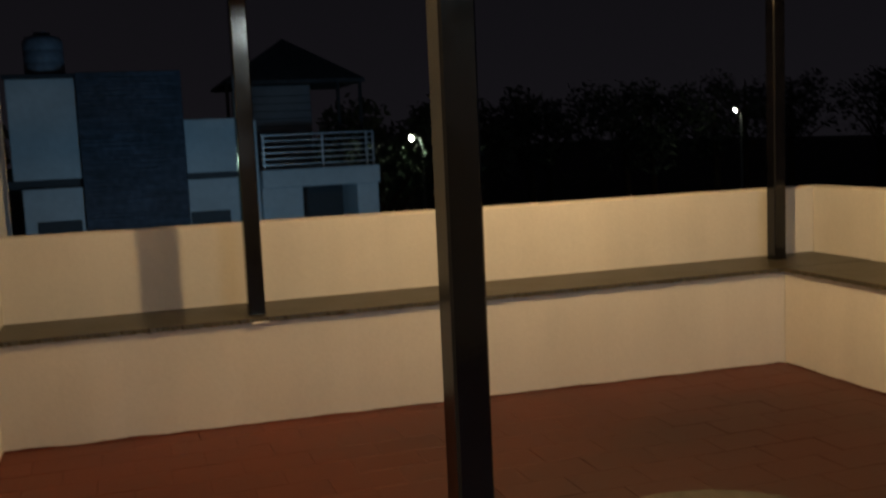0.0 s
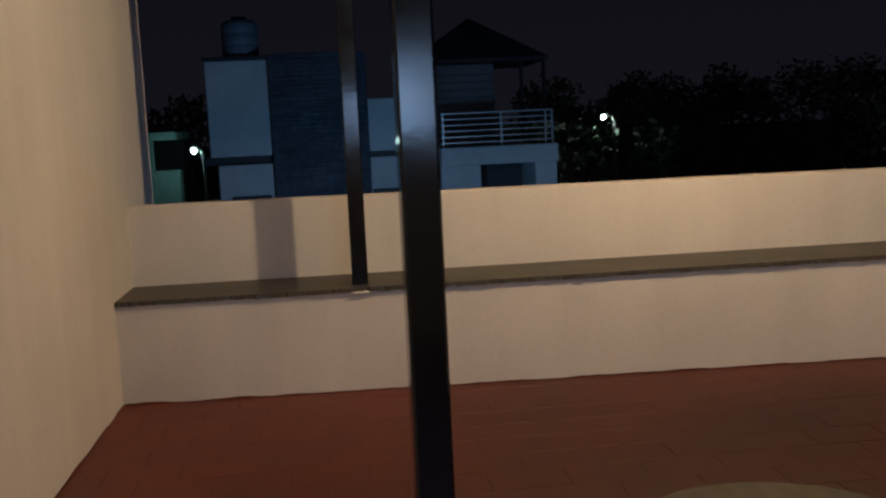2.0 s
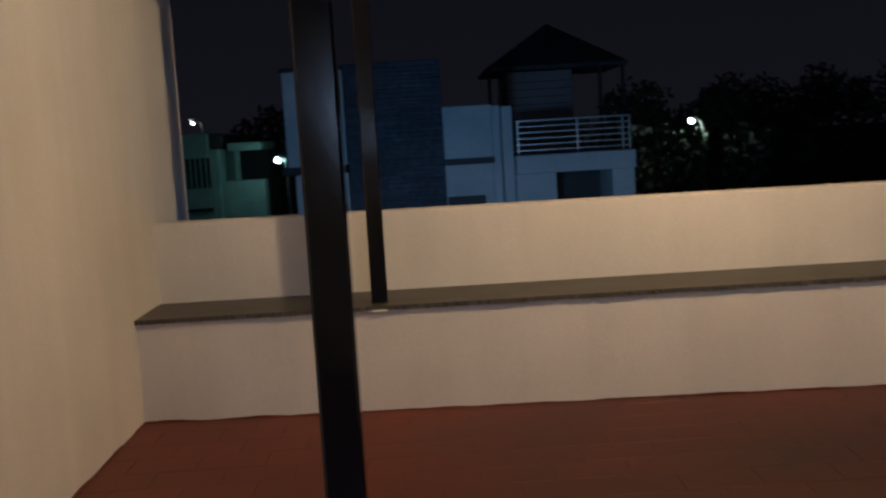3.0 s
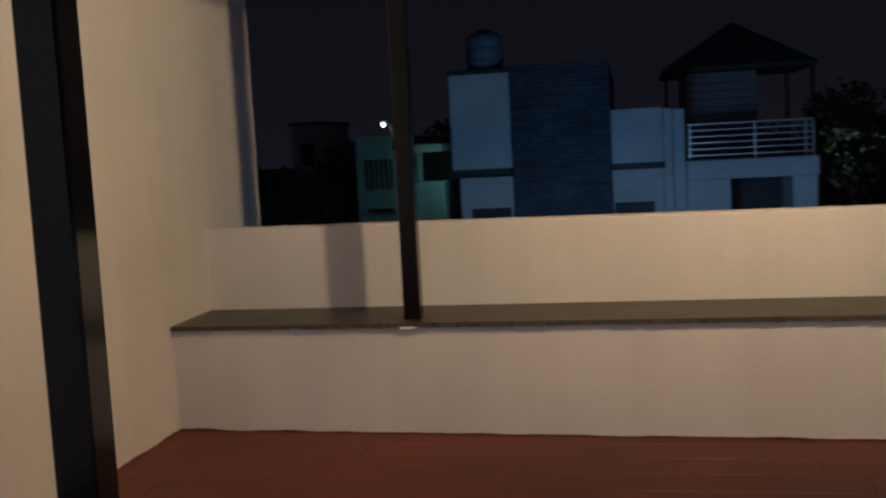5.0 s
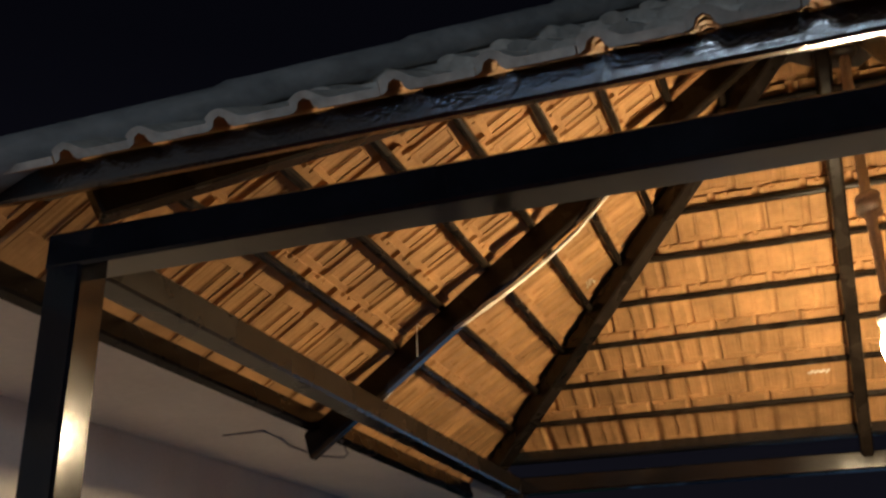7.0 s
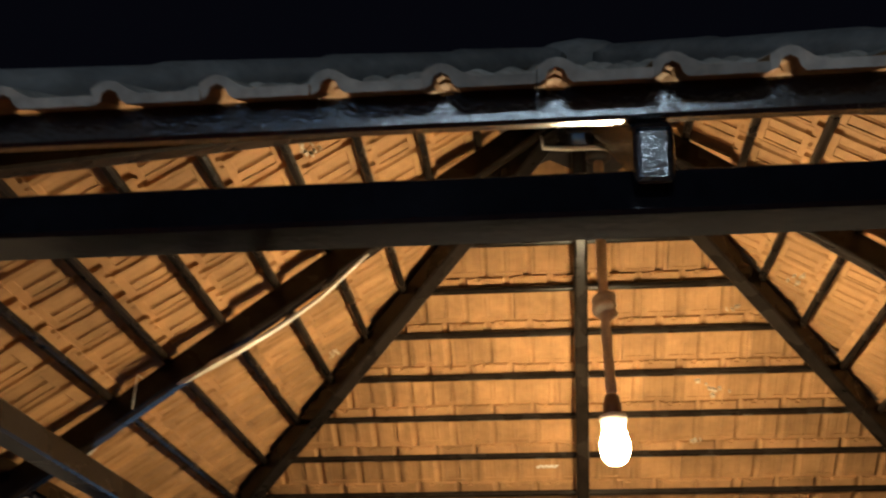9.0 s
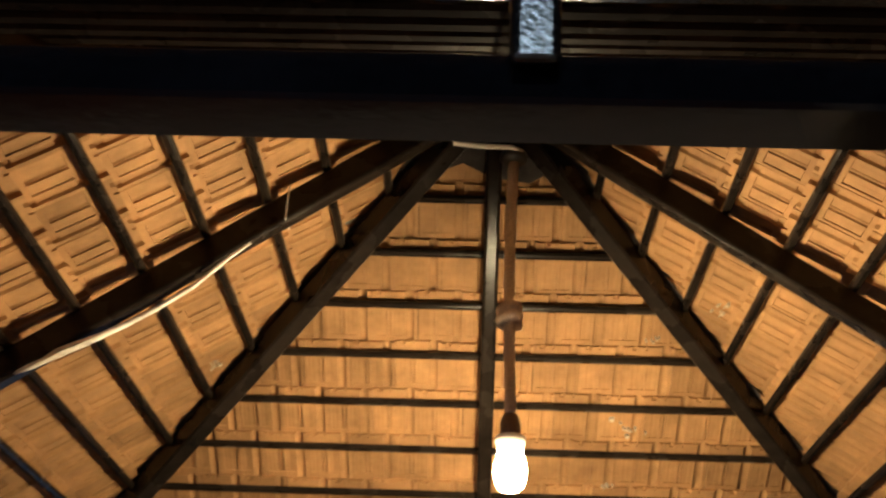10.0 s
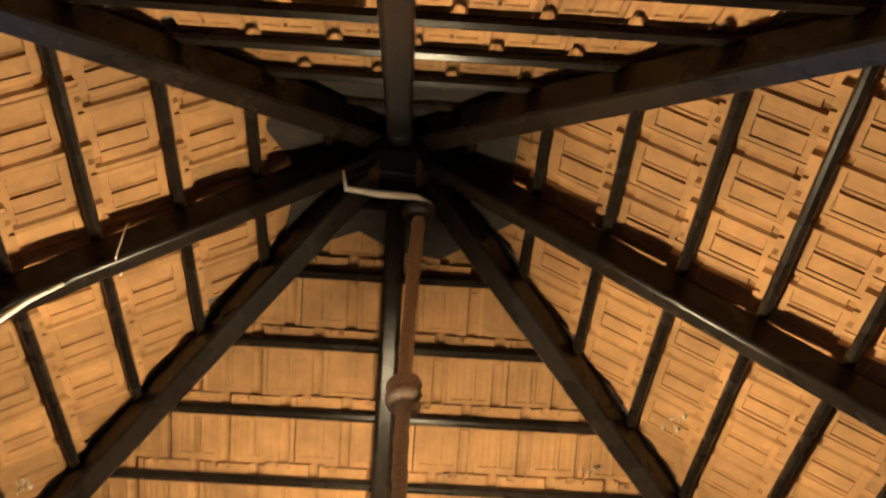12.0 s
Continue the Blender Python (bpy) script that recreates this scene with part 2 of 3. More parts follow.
def rod(points, radius, sides=8, closed_ends=True, wobble=0.0):
    """A round cord or pipe along points; radius may be a list."""
    pts = [Vector(p) for p in points]
    rad = radius if isinstance(radius, (list, tuple)) else [radius] * len(pts)
    bm = bmesh.new()
    rings = []
    ref = Vector((0.31, 0.93, 0.2))
    for i, p in enumerate(pts):
        d = (pts[min(i + 1, len(pts) - 1)] - pts[max(i - 1, 0)]).normalized()
        s = d.cross(ref).normalized()
        u = s.cross(d)
        r = rad[i] * (1 + wobble * math.sin(i * 2.4))
        rings.append([bm.verts.new(p + (s * math.cos(k * math.tau / sides) + u * math.sin(k * math.tau / sides)) * r) for k in range(sides)])
    for a, b in zip(rings, rings[1:]):
        for k in range(sides):
            bm.faces.new((a[k], a[(k + 1) % sides], b[(k + 1) % sides], b[k]))
    if closed_ends:
        bm.faces.new(rings[0][::-1])
        bm.faces.new(rings[-1])
    bmesh.ops.recalc_face_normals(bm, faces=bm.faces)
    return bm


def lathe(profile, centre, sides=20):
    """A turned shape: (radius, z) pairs about a vertical axis."""
    cx, cy, cz = centre
    bm = bmesh.new()
    rings = []
    for r, z in profile:
        rings.append([bm.verts.new((cx + r * math.cos(k * math.tau / sides), cy + r * math.sin(k * math.tau / sides), cz + z)) for k in range(sides)])
    for a, b in zip(rings, rings[1:]):
        for k in range(sides):
            bm.faces.new((a[k], a[(k + 1) % sides], b[(k + 1) % sides], b[k]))
    bm.faces.new(rings[0][::-1])
    bm.faces.new(rings[-1])
    bmesh.ops.recalc_face_normals(bm, faces=bm.faces)
    return bm


def structure(name, bm, mat, label, category):
    return tagged(part(name, bm, mat), label, category, kind="structure")


def worn_slab(x0, x1, y0, y1, z0, z1, steps, amount, axis="x"):
    """A stone slab whose front edge is chipped and uneven."""
    bm = bmesh.new()
    n = steps
    cols = []
    for i in range(n + 1):
        f = i / n
        w = noise.noise(Vector((f * 310.0, 1.7, 0.3 if axis == "x" else 5.3))) * amount
        h = noise.noise(Vector((f * 230.0, 9.1, 2.2))) * amount * 0.5
        if axis == "x":
            x = x0 + f * (x1 - x0)
            ring = [(x, y0 + w, z0 + h), (x, y1, z0), (x, y1, z1), (x, y0 + 0.004 + w, z1)]
        else:
            y = y0 + f * (y1 - y0)
            ring = [(x0 + w, y, z0 + h), (x1, y, z0), (x1, y, z1), (x0 + 0.004 + w, y, z1)]
        cols.append([bm.verts.new(p) for p in ring])
    for a, b in zip(cols, cols[1:]):
        for k in range(4):
            bm.faces.new((a[k], a[(k + 1) % 4], b[(k + 1) % 4], b[k]))
    bm.faces.new(cols[0])
    bm.faces.new(cols[-1][::-1])
    bmesh.ops.recalc_face_normals(bm, faces=bm.faces)
    return bm


# ---- the plan ----
LEDGE = 0.531          # height of the stone seat
PARAPET = 0.971        # height of the parapet
DEPTH = 0.511            # from the seat's front to the parapet
XR = 4.17              # front of the right-hand seat
EAST = 4.75            # inner face of the right-hand parapet
RISE = 0.006           # the far seat climbs a little along its length
SOUTH = -7.0           # the house wall behind the walker
WALL_END = 1.343        # far end of the left wall
SLAB = 2.494           # underside of the roof slab over the left wall
CX, CY = 2.775, -1.46  # middle of the gazebo
HX, HY = 1.515, 1.578   # from its middle to the posts
HYN = 1.487            # to the near posts
POST = 0.082
BEAM_Z, BEAM_H = 2.325, 0.074
APEX, SLOPE, RATE = 3.659, 0.768, 1.046
R7, STEP = 0.475, 0.153
SIDE_SAG = 0.0145      # the two side slopes fall a little faster

# ---- terrace structure ----
SKEW = Matrix.Shear("XZ", 3, (0, 0)).to_4x4()
SKEW[1][0] = -0.044    # the far parapet runs a little out of square


def skewed(bm):
    bm.transform(SKEW)
    return bm


def rising(bm):
    for v in bm.verts:
        if v.co.z > 0.2:
            v.co.z += RISE * v.co.x
    return skewed(bm)


structure("wall_west", box(-0.22, 0, SOUTH - 0.2, WALL_END, -6.5, SLAB), M_PLASTER, "cream painted plaster wall of the house, softly uneven", "wall")
structure("wall_south", box(0, 7.0, SOUTH - 0.2, SOUTH, 0.0, 3.0), M_PLASTER, "cream painted plaster house wall behind the terrace", "wall")
structure("roof_slab", box(-0.22, 0.78, SOUTH - 0.2, WALL_END + 0.0, SLAB, SLAB + 0.12), M_SOFFIT, "white painted concrete roof overhang above the wall", "ceiling")
structure("parapet_north", skewed(box(-0.03, EAST + 0.15, DEPTH, DEPTH + 0.15, -6.5, PARAPET, 0.008)), M_PLASTER, "cream painted plaster parapet wall", "parapet")
structure("parapet_east", box(EAST, EAST + 0.15, SOUTH, DEPTH - 0.212, -6.5, PARAPET, 0.008), M_PLASTER, "cream painted plaster parapet wall", "parapet")
structure("seat_wall_north", rising(box(-0.03, EAST, 0.02, DEPTH, 0, LEDGE - 0.022, 0.004)), M_PLASTER, "cream painted masonry seat base along the parapet", "bench")
structure("seat_wall_east", box(XR + 0.02, EAST, SOUTH, -0.172, 0, LEDGE + RISE * 4.3 - 0.022, 0.004), M_PLASTER, "cream painted masonry seat base along the parapet", "bench")
structure("seat_top_north", rising(worn_slab(0, EAST, 0, DEPTH, LEDGE - 0.022, LEDGE, 520, 0.009)), M_GRANITE, "dark grey-green granite seat slab with a rough chipped edge", "ledge")
structure("seat_top_east", worn_slab(XR, EAST, SOUTH, -0.192, LEDGE + RISE * 4.3 - 0.022, LEDGE + RISE * 4.3, 520, 0.009, "y"), M_GRANITE, "dark grey-green granite seat slab with a rough chipped edge", "ledge")
floor = structure("floor", box(0, XR + 0.02, SOUTH, 0.02, -0.2, -0.003, 0), M_GROUT, "terrace floor of worn terracotta red pavers", "floor")




def ragged_edge(p, q, seed):
    """A thin uneven lip of floor paint from p to q at the foot of a wall."""
    p, q = Vector(p), Vector(q)
    side = Vector((0, 0, 1)).cross(q - p).normalized()
    n = int((q - p).length / 0.03)
    bm = bmesh.new()
    cols = []
    for i in range(n + 1):
        c = p.lerp(q, i / n)
        h = 0.007 + 0.011 * max(-0.4, noise.noise(Vector((i * 0.13, seed, 0.0)))) + 0.004 * noise.noise(Vector((i * 0.7, seed, 4.0)))
        cols.append([bm.verts.new(c + side * a + Vector((0, 0, b))) for a, b in ((0.004, -0.004), (0.004, h), (-0.003, h), (-0.003, -0.004))])
    for a, b in zip(cols, cols[1:]):
        for k in range(4):
            bm.faces.new((a[k], b[k], b[(k + 1) % 4], a[(k + 1) % 4]))
    bm.faces.new(cols[0])
    bm.faces.new(cols[-1][::-1])
    bmesh.ops.recalc_face_normals(bm, faces=bm.faces)
    return bm


structure("trim_north", ragged_edge((0.0, 0.018, 0), (XR, 0.018 - 0.044 * XR, 0), 1.0), M_PAVER, "ragged lip of red floor paint along the seat base", "trim")
structure("trim_west", ragged_edge((0.002, -5.0, 0), (0.002, 0.015, 0), 2.0), M_PAVER, "ragged lip of red floor paint along the wall", "trim")
structure("trim_east", ragged_edge((XR + 0.018, -0.19, 0), (XR + 0.018, -5.0, 0), 3.0), M_PAVER, "ragged lip of red floor paint along the seat base", "trim")


# ---- gazebo ----
gazebo = base("gazebo", "black steel gazebo with a clay-tiled pyramid roof, lit from inside", "gazebo")
gazebo.location = (CX, CY, 0)
gazebo.rotation_euler.z = 0.022
GM = Matrix.Translation((-CX, -CY, 0))


def gpart(name, bm, mat, parent=None, label="", smooth=False):
    if parent is None:
        bm.transform(GM)
    return part(name, bm, mat, parent or gazebo, label, smooth)


YF, YN = CY + HY, CY - HYN
XL_, XR_ = CX - HX, CX + HX + 0.12
for px, py, pz in ((XL_, YF, LEDGE), (XR_, YF, LEDGE), (XL_, YN, 0.0), (XR_, YN, LEDGE)):
    gpart("post", box(px - POST / 2, px + POST / 2, py - POST / 2, py + POST / 2, pz, BEAM_Z + BEAM_H, 0.006), M_POST)
gpart("mortar_patch", box(1.217, 1.301, -0.025, 0.012, LEDGE - 0.024, LEDGE - 0.011, 0.003), M_PLASTER, None, "pale mortar filling at the foot of the post")
zt = BEAM_Z + BEAM_H
for y in (YF, YN):
    gpart("beam", bar((XL_ - POST / 2 - 0.003, y, zt), (XR_ + POST / 2 + 0.003, y, zt), POST + 0.004, BEAM_H, bevel=0.006), M_POST)
for x in (XL_, XR_):
    gpart("beam", bar((x, YN + POST / 2, zt), (x, YF - POST / 2, zt), POST - 0.004, BEAM_H, bevel=0.006), M_STEEL)


R_EAVE = 1.555
R_SIDE = 1.665          # the side eaves hang out further
ways = {"far": 0, "left": 90, "near": 180, "right": 270}


def slope_frame(way):
    """Half width per metre out, fall per metre, scale of the rows, and the turn to the world, for one slope."""
    turn = Matrix.Rotation(radians(ways[way]), 4, "Z")
    if way in ("far", "near"):
        return RATE, SLOPE, 1.0, turn
    return 1 / RATE, SLOPE / RATE + SIDE_SAG, RATE, turn


def roof_bar(name, p, q, width, depth, drop, paint=None, up=None, rake=0.0):
    bm = bar(p, q, width, depth, drop, 0.012 if name == "mid_rafter" else 0.006, up, rake)
    return part(name, bm, paint or M_STEEL, gazebo)


# eight rafters to the middle
for sx in (-1, 1):
    for sy in (-1, 1):
        r = R_EAVE if sy > 0 else 1.47
        roof_bar("hip_rafter", (sx * RATE * 0.04, sy * 0.04, APEX - SLOPE * 0.04), (sx * RATE * r, sy * r, APEX - SLOPE * r), 0.062, 0.085, 0.0)
for way in ways:
    half, fall, k, turn = slope_frame(way)
    r0, r1 = 0.05, (R_EAVE if k == 1.0 else R_SIDE) * k + 0.04
    roof_bar("mid_rafter", turn @ Vector((0, r0, APEX - fall * r0)), turn @ Vector((0, r1, APEX - fall * r1)), 0.06 if way == "near" else 0.052, 0.085, 0.0, M_EAVE if way == "near" else M_STEEL, rake=0.032)
# hub where they meet
part("hub", box(-0.075, 0.075, -0.075, 0.075, APEX - 0.215, APEX - 0.1, 0.03), M_POST, gazebo)

# dark sheet for the shade under the peak; hip mortar darkened for rafter shadows
bm = bmesh.new()
ring = []
for kx in range(16):
    a = kx / 16 * math.tau
    rx, ry = math.cos(a), math.sin(a)
    r = (0.27 + 0.035 * math.sin(kx * 2.3)) / max(abs(rx) / RATE, abs(ry))
    m_ = max(abs(rx * r) / RATE, abs(ry * r))
    ring.append(bm.verts.new((rx * r, ry * r, APEX - SLOPE * m_ + 0.035)))
tip = bm.verts.new((0, 0, APEX + 0.05))
low = bm.verts.new((0, 0, APEX - 0.02))
for kx in range(16):
    bm.faces.new((ring[kx], ring[(kx + 1) % 16], tip))
    bm.faces.new((ring[(kx + 1) % 16], ring[kx], low))
bmesh.ops.recalc_face_normals(bm, faces=bm.faces)
part("cement_cap", bm, M_SHADE_MORTAR, gazebo, "dark sheet standing in for the shade under the roof's peak")
# Mortar strips, cut ragged and dark to imitate the rafters' shadow on the tiles.
for sx in (-1, 1):
    for sy in (-1, 1):
        bm = bmesh.new()
        rows_ = []
        n = 90
        for i in range(n + 1):
            r = 0.1 + (R_EAVE - 0.1) * i / n
            w1 = 0.038 + 0.03 * abs(noise.noise(Vector((i * 0.31, sx * 3.0, sy * 7.0)))) + 0.02 * math.fmod((r - R7 + 3 * STEP) / STEP, 1.0)
            w2 = 0.038 + 0.03 * abs(noise.noise(Vector((i * 0.29, sx * 5.0, sy * 9.0)))) + 0.02 * math.fmod((r - R7 + 3 * STEP) / STEP, 1.0)
            z = APEX - SLOPE * r
            mid = bm.verts.new((sx * RATE * r, sy * r, z + 0.055))
            a = bm.verts.new((sx * (RATE * r - w1), sy * r, z + 0.0235))
            b = bm.verts.new((sx * RATE * r, sy * (r - w2), z + 0.0235))
            rows_.append((a, mid, b))
        for p, q in zip(rows_, rows_[1:]):
            bm.faces.new((p[0], q[0], q[1], p[1]))
            bm.faces.new((p[1], q[1], q[2], p[2]))
            bm.faces.new((p[0], p[2], q[2], q[0]))
        bmesh.ops.recalc_face_normals(bm, faces=bm.faces)
        part("hip_mortar", bm, M_SHADE_MORTAR, gazebo, "mortar under the cut hip tiles, ragged and dark for the rafter's shadow")

# rounded cement ridge over each hip and a cap on the peak
for sx in (-1, 1):
    for sy in (-1, 1):
        bm = bmesh.new()
        rows_ = []
        across = Vector((sx * 1.0, -sy * RATE, 0)).normalized()
        for i in range(61):
            r = 0.12 + (R_EAVE - 0.06) * i / 60
            c = Vector((sx * RATE * r, sy * r, APEX - SLOPE * r))
            lump = 0.010 * noise.noise(Vector((i * 0.5, sx * 2.0, sy * 4.0)))
            lip = 0.012 * math.fmod(i / 12.0, 1.0)
            rows_.append([bm.verts.new(c + across * (0.125 * math.cos(a) + lump) + Vector((0, 0, (0.03 if k in (0, 8) else 0.05) + (0.085 + lump + lip) * math.sin(a))))
                          for k, a in enumerate([math.pi * j / 8 for j in range(9)])])
        for p, q in zip(rows_, rows_[1:]):
            for k in range(8):
                bm.faces.new((p[k], q[k], q[k + 1], p[k + 1]))
            bm.faces.new((p[8], q[8], q[0], p[0]))
        bm.faces.new(rows_[0])
        bm.faces.new(rows_[-1][::-1])
        bmesh.ops.recalc_face_normals(bm, faces=bm.faces)
        part("hip_ridge", bm, M_RIDGE, gazebo, "rounded grey cement ridge along the hip", True)
part("peak_cap", lathe(((0.24, 0.0), (0.22, 0.05), (0.15, 0.10), (0.06, 0.135), (0.02, 0.14)), (0, 0, APEX - 0.03), 16), M_RIDGE, gazebo, "rounded cement cap on the peak", True)

# battens and the eave tube
ROWS = [R7 + (i - 2) * STEP for i in range(0, 11)]
ROWS = [r for r in ROWS if r < R_EAVE - 0.05]
for way in ways:
    half, fall, k, turn = slope_frame(way)
    for r in ROWS:
        rr = r * k
        w = half * rr
        z = APEX - fall * rr
        roof_bar("batten", turn @ Vector((-w, rr, z)), turn @ Vector((w, rr, z)), 0.026, 0.024, -0.024)
    rr = (R_EAVE if k == 1.0 else R_SIDE) * k
    w = R_SIDE * RATE + 0.14 if k == 1.0 else R_EAVE + 0.02
    z = APEX - fall * rr
    roof_bar("eave_tube", turn @ Vector((-w, rr, z)), turn @ Vector((w, rr, z)), 0.038, 0.054 if k == 1.0 else 0.072, -0.054 if k == 1.0 else -0.045, M_EAVE if k == 1.0 else M_STEEL, up=turn.to_3x3() @ Vector((0, 0.32, 1)))

# clay tiles
TILE_W, TILE_T = 0.163, 0.015
PROFILE = (  # across the tile: place, hollow of the underside in its middle, hollow at its ends
    (0.0, 0.003, 0.003), (0.003, 0.0, 0.0), (0.0125, 0.0, 0.0), (0.013, 0.0045, 0.0004), (0.021, 0.0036, 0.0), (0.029, 0.0048, 0.0006), (0.037, 0.0036, 0.0), (0.046, 0.0044, 0.0006), (0.053, 0.003, 0.0), (0.0555, 0.0, 0.0),
    (0.0585, 0.0, 0.0), (0.059, 0.008, 0.0), (0.066, 0.008, 0.0), (0.0665, 0.0, 0.0), (0.072, 0.0, 0.0006), (0.074, 0.003, 0.0), (0.082, 0.0034, 0.0006), (0.090, 0.0046, 0.0), (0.099, 0.0036, 0.0005), (0.107, 0.0042, 0.0), (0.1075, 0.0, 0.0),
    (0.115, 0.0, 0.0), (0.120, 0.008, 0.012), (0.130, 0.011, 0.017), (0.140, 0.008, 0.012), (0.145, 0.0, 0.0), (0.1558, 0.0, 0.0))


def tile_mesh(length, arch=0.0, lift=0.0):
    """A pressed clay tile: a flat pan with ribs and a raised roll; u across, v down the slope, n outward."""
    bm = bmesh.new()
    stations = [(u * TILE_W / 0.156, mid, end) for u, mid, end in PROFILE]
    vs = (0.0, 0.012, 0.0125, 0.285 * length, 0.292 * length, 0.69 * length, 0.697 * length, length)
    top, low = [], []
    for j, v in enumerate(vs):
        a, b = [], []
        hollow = arch if j > 3 else 0.0
        tilt = (TILE_T + 0.006 + lift) * (v / length)
        for i, (u, mid, end) in enumerate(stations):
            roll = (0.021 if lift else 0.015) * math.cos((u - 0.136) / 0.05 * math.pi / 2) ** 2 if abs(u - 0.136) < 0.05 else 0.0
            a.append(bm.verts.new((u, v, TILE_T + roll + tilt)))
            b.append(bm.verts.new((u, v, (mid if j in (4, 5) else (0.009 if j < 2 and i in (4, 5, 11, 12) else (end * 0.25 if j == 7 and not arch else end))) + (hollow if abs(u - 0.136) < 0.016 else 0.0) + tilt)))
        top.append(a)
        low.append(b)
    for j in range(len(vs) - 1):
        for i in range(len(stations) - 1):
            f = bm.faces.new((top[j][i], top[j][i + 1], top[j + 1][i + 1], top[j + 1][i]))
            f.material_index = 1
            bm.faces.new((low[j + 1][i], low[j + 1][i + 1], low[j][i + 1], low[j][i]))
        bm.faces.new((low[j][0], top[j][0], top[j + 1][0], low[j + 1][0]))
        bm.faces.new((top[j][-1], low[j][-1], low[j + 1][-1], top[j + 1][-1]))
    for i in range(len(stations) - 1):
        bm.faces.new((top[0][i + 1], top[0][i], low[0][i], low[0][i + 1]))
        bm.faces.new((top[-1][i], top[-1][i + 1], low[-1][i + 1], low[-1][i])).material_index = 1
    bmesh.ops.recalc_face_normals(bm, faces=bm.faces)
    return bm


def lay_tiles(way):
    half, fall, k, turn = slope_frame(way)
    flen = math.hypot(1, fall)
    holder = part("roof_slope", box(-0.03, 0.03, 0.0, 0.03, -0.01, 0.01, 0.002), M_STEEL, gazebo, "slope of overlapping clay tiles, orange beneath and grey above")
    down = Vector((0, 1, -fall)).normalized()
    out = Vector((0, fall, 1)).normalized()
    lay = turn @ Matrix(((1, 0, 0, 0), (0, down.y, out.y, 0), (0, down.z, out.z, APEX), (0, 0, 0, 1)))
    holder.matrix_local = lay @ Matrix.Translation((0, 0.06, 0.04))
    back = Matrix.Translation((0, -0.06, -0.04))
    rows = ROWS + [R_EAVE if k == 1.0 else R_SIDE]
    rng = random.Random(ways[way] + 5)
    for i, r in enumerate(rows[:-1]):
        v0 = r * k * flen - 0.048
        v1 = rows[i + 1] * k * flen + 0.012 if i < len(rows) - 2 else rows[-1] * k * flen + (0.06 if k == 1.0 else 0.02)
        length = v1 - v0
        nose = (0.006, 0.017) if i == len(rows) - 2 and k == 1.0 else (0.0, 0.0)
        whole = bpy.data.meshes.new("tile")
        tb = tile_mesh(length, *nose)
        tb.to_mesh(whole)
        tb.free()
        whole.materials.append(M_TILE)
        whole.materials.append(M_TILE_TOP)
        wide = half / flen  # half width per metre of slope
        n = int(math.ceil(wide * v1 / TILE_W)) + 1
        for c in range(-n, n):
            u0 = (c + 0.5 * (i % 2)) * TILE_W
            lo, hi = u0, u0 + TILE_W
            if max(lo, -hi) > wide * v1 or min(abs(lo), abs(hi)) > wide * v1:
                continue
            jig = Matrix.Translation((u0 + rng.uniform(-0.002, 0.002), v0 + rng.uniform(-0.004, 0.004), 0.026)) @ Matrix.Rotation(rng.uniform(-0.008, 0.008), 4, "Z")
            if max(abs(lo), abs(hi)) > wide * v0 - 0.02:
                bm = tile_mesh(length, *nose)
                bm.transform(jig)
                for s in (-1, 1):
                    bmesh.ops.bisect_plane(bm, geom=list(bm.verts) + list(bm.edges) + list(bm.faces), plane_co=(s * -0.012, 0, 0),
                                           plane_no=(s, -wide, 0), clear_outer=True)
                if len(bm.faces) < 4:
                    bm.free()
                    continue
                me = mesh_of("tile", bm, M_TILE)
                me.materials.append(M_TILE_TOP)
                ob = new("tile", me)
                ob.parent = holder
                ob.matrix_local = back
            else:
                ob = new("tile", whole)
                ob.parent = holder
                ob.matrix_local = back @ jig


# ---- rope and bulb ----
bx, by, bz = BULB
pendant = base("pendant_lamp", "lit warm bulb hanging on a knotted brown rope", "lamp")
pendant.location = (bx, by, bz)
PM = Matrix.Translation((-bx, -by, -bz))


def ppart(name, bm, mat, label="", smooth=True):
    bm.transform(PM)
    return part(name, bm, mat, pendant, label, smooth)


ropetop = APEX - 0.24
pts = []
for i in range(30):
    f = i / 29
    z = bz + 0.165 + f * (ropetop - bz - 0.165)
    pts.append((bx + 0.01 * f - 0.008 * math.sin(f * 3.1), by - 0.06 * f, z))
ppart("rope", rod(pts, 0.0165, 10, wobble=0.1), M_ROPE)
knot = []
kc = Vector(pts[10])
for i in range(40):
    a = i / 39 * math.tau * 2.2
    knot.append(kc + Vector((0.022 * math.cos(a), 0.022 * math.sin(a), (i / 39 - 0.5) * 0.06)))
ppart("knot", rod(knot, 0.018, 8), M_ROPE, "thick knot in the rope")
ppart("lamp_holder", lathe(((0.018, 0.155), (0.023, 0.147), (0.0275, 0.13), (0.0275, 0.095), (0.02, 0.09)), BULB), M_HOLDER, "brown lamp holder")
ppart("bulb_collar", lathe(((0.026, 0.096), (0.040, 0.09), (0.0415, 0.08), (0.036, 0.062), (0.034, 0.05), (0.02, 0.05)), BULB), M_BULB_CAP, "white collar of the bulb")
ppart("bulb", lathe(((0.022, 0.052), (0.031, 0.05), (0.034, 0.036), (0.040, 0.02), (0.043, 0.0), (0.041, -0.02), (0.034, -0.040), (0.022, -0.053), (0.006, -0.058)), BULB, 24), M_BULB, "glowing bulb glass")
rose = tagged(part("ceiling_rose", lathe(((0.03, 0.0), (0.04, -0.008), (0.042, -0.025), (0.03, -0.036)), (CX + 0.055, CY + 0.06, APEX - 0.236)), M_BLACK_PLASTIC, None, "", True), "black round cable rose under the roof hub", "ceiling rose")

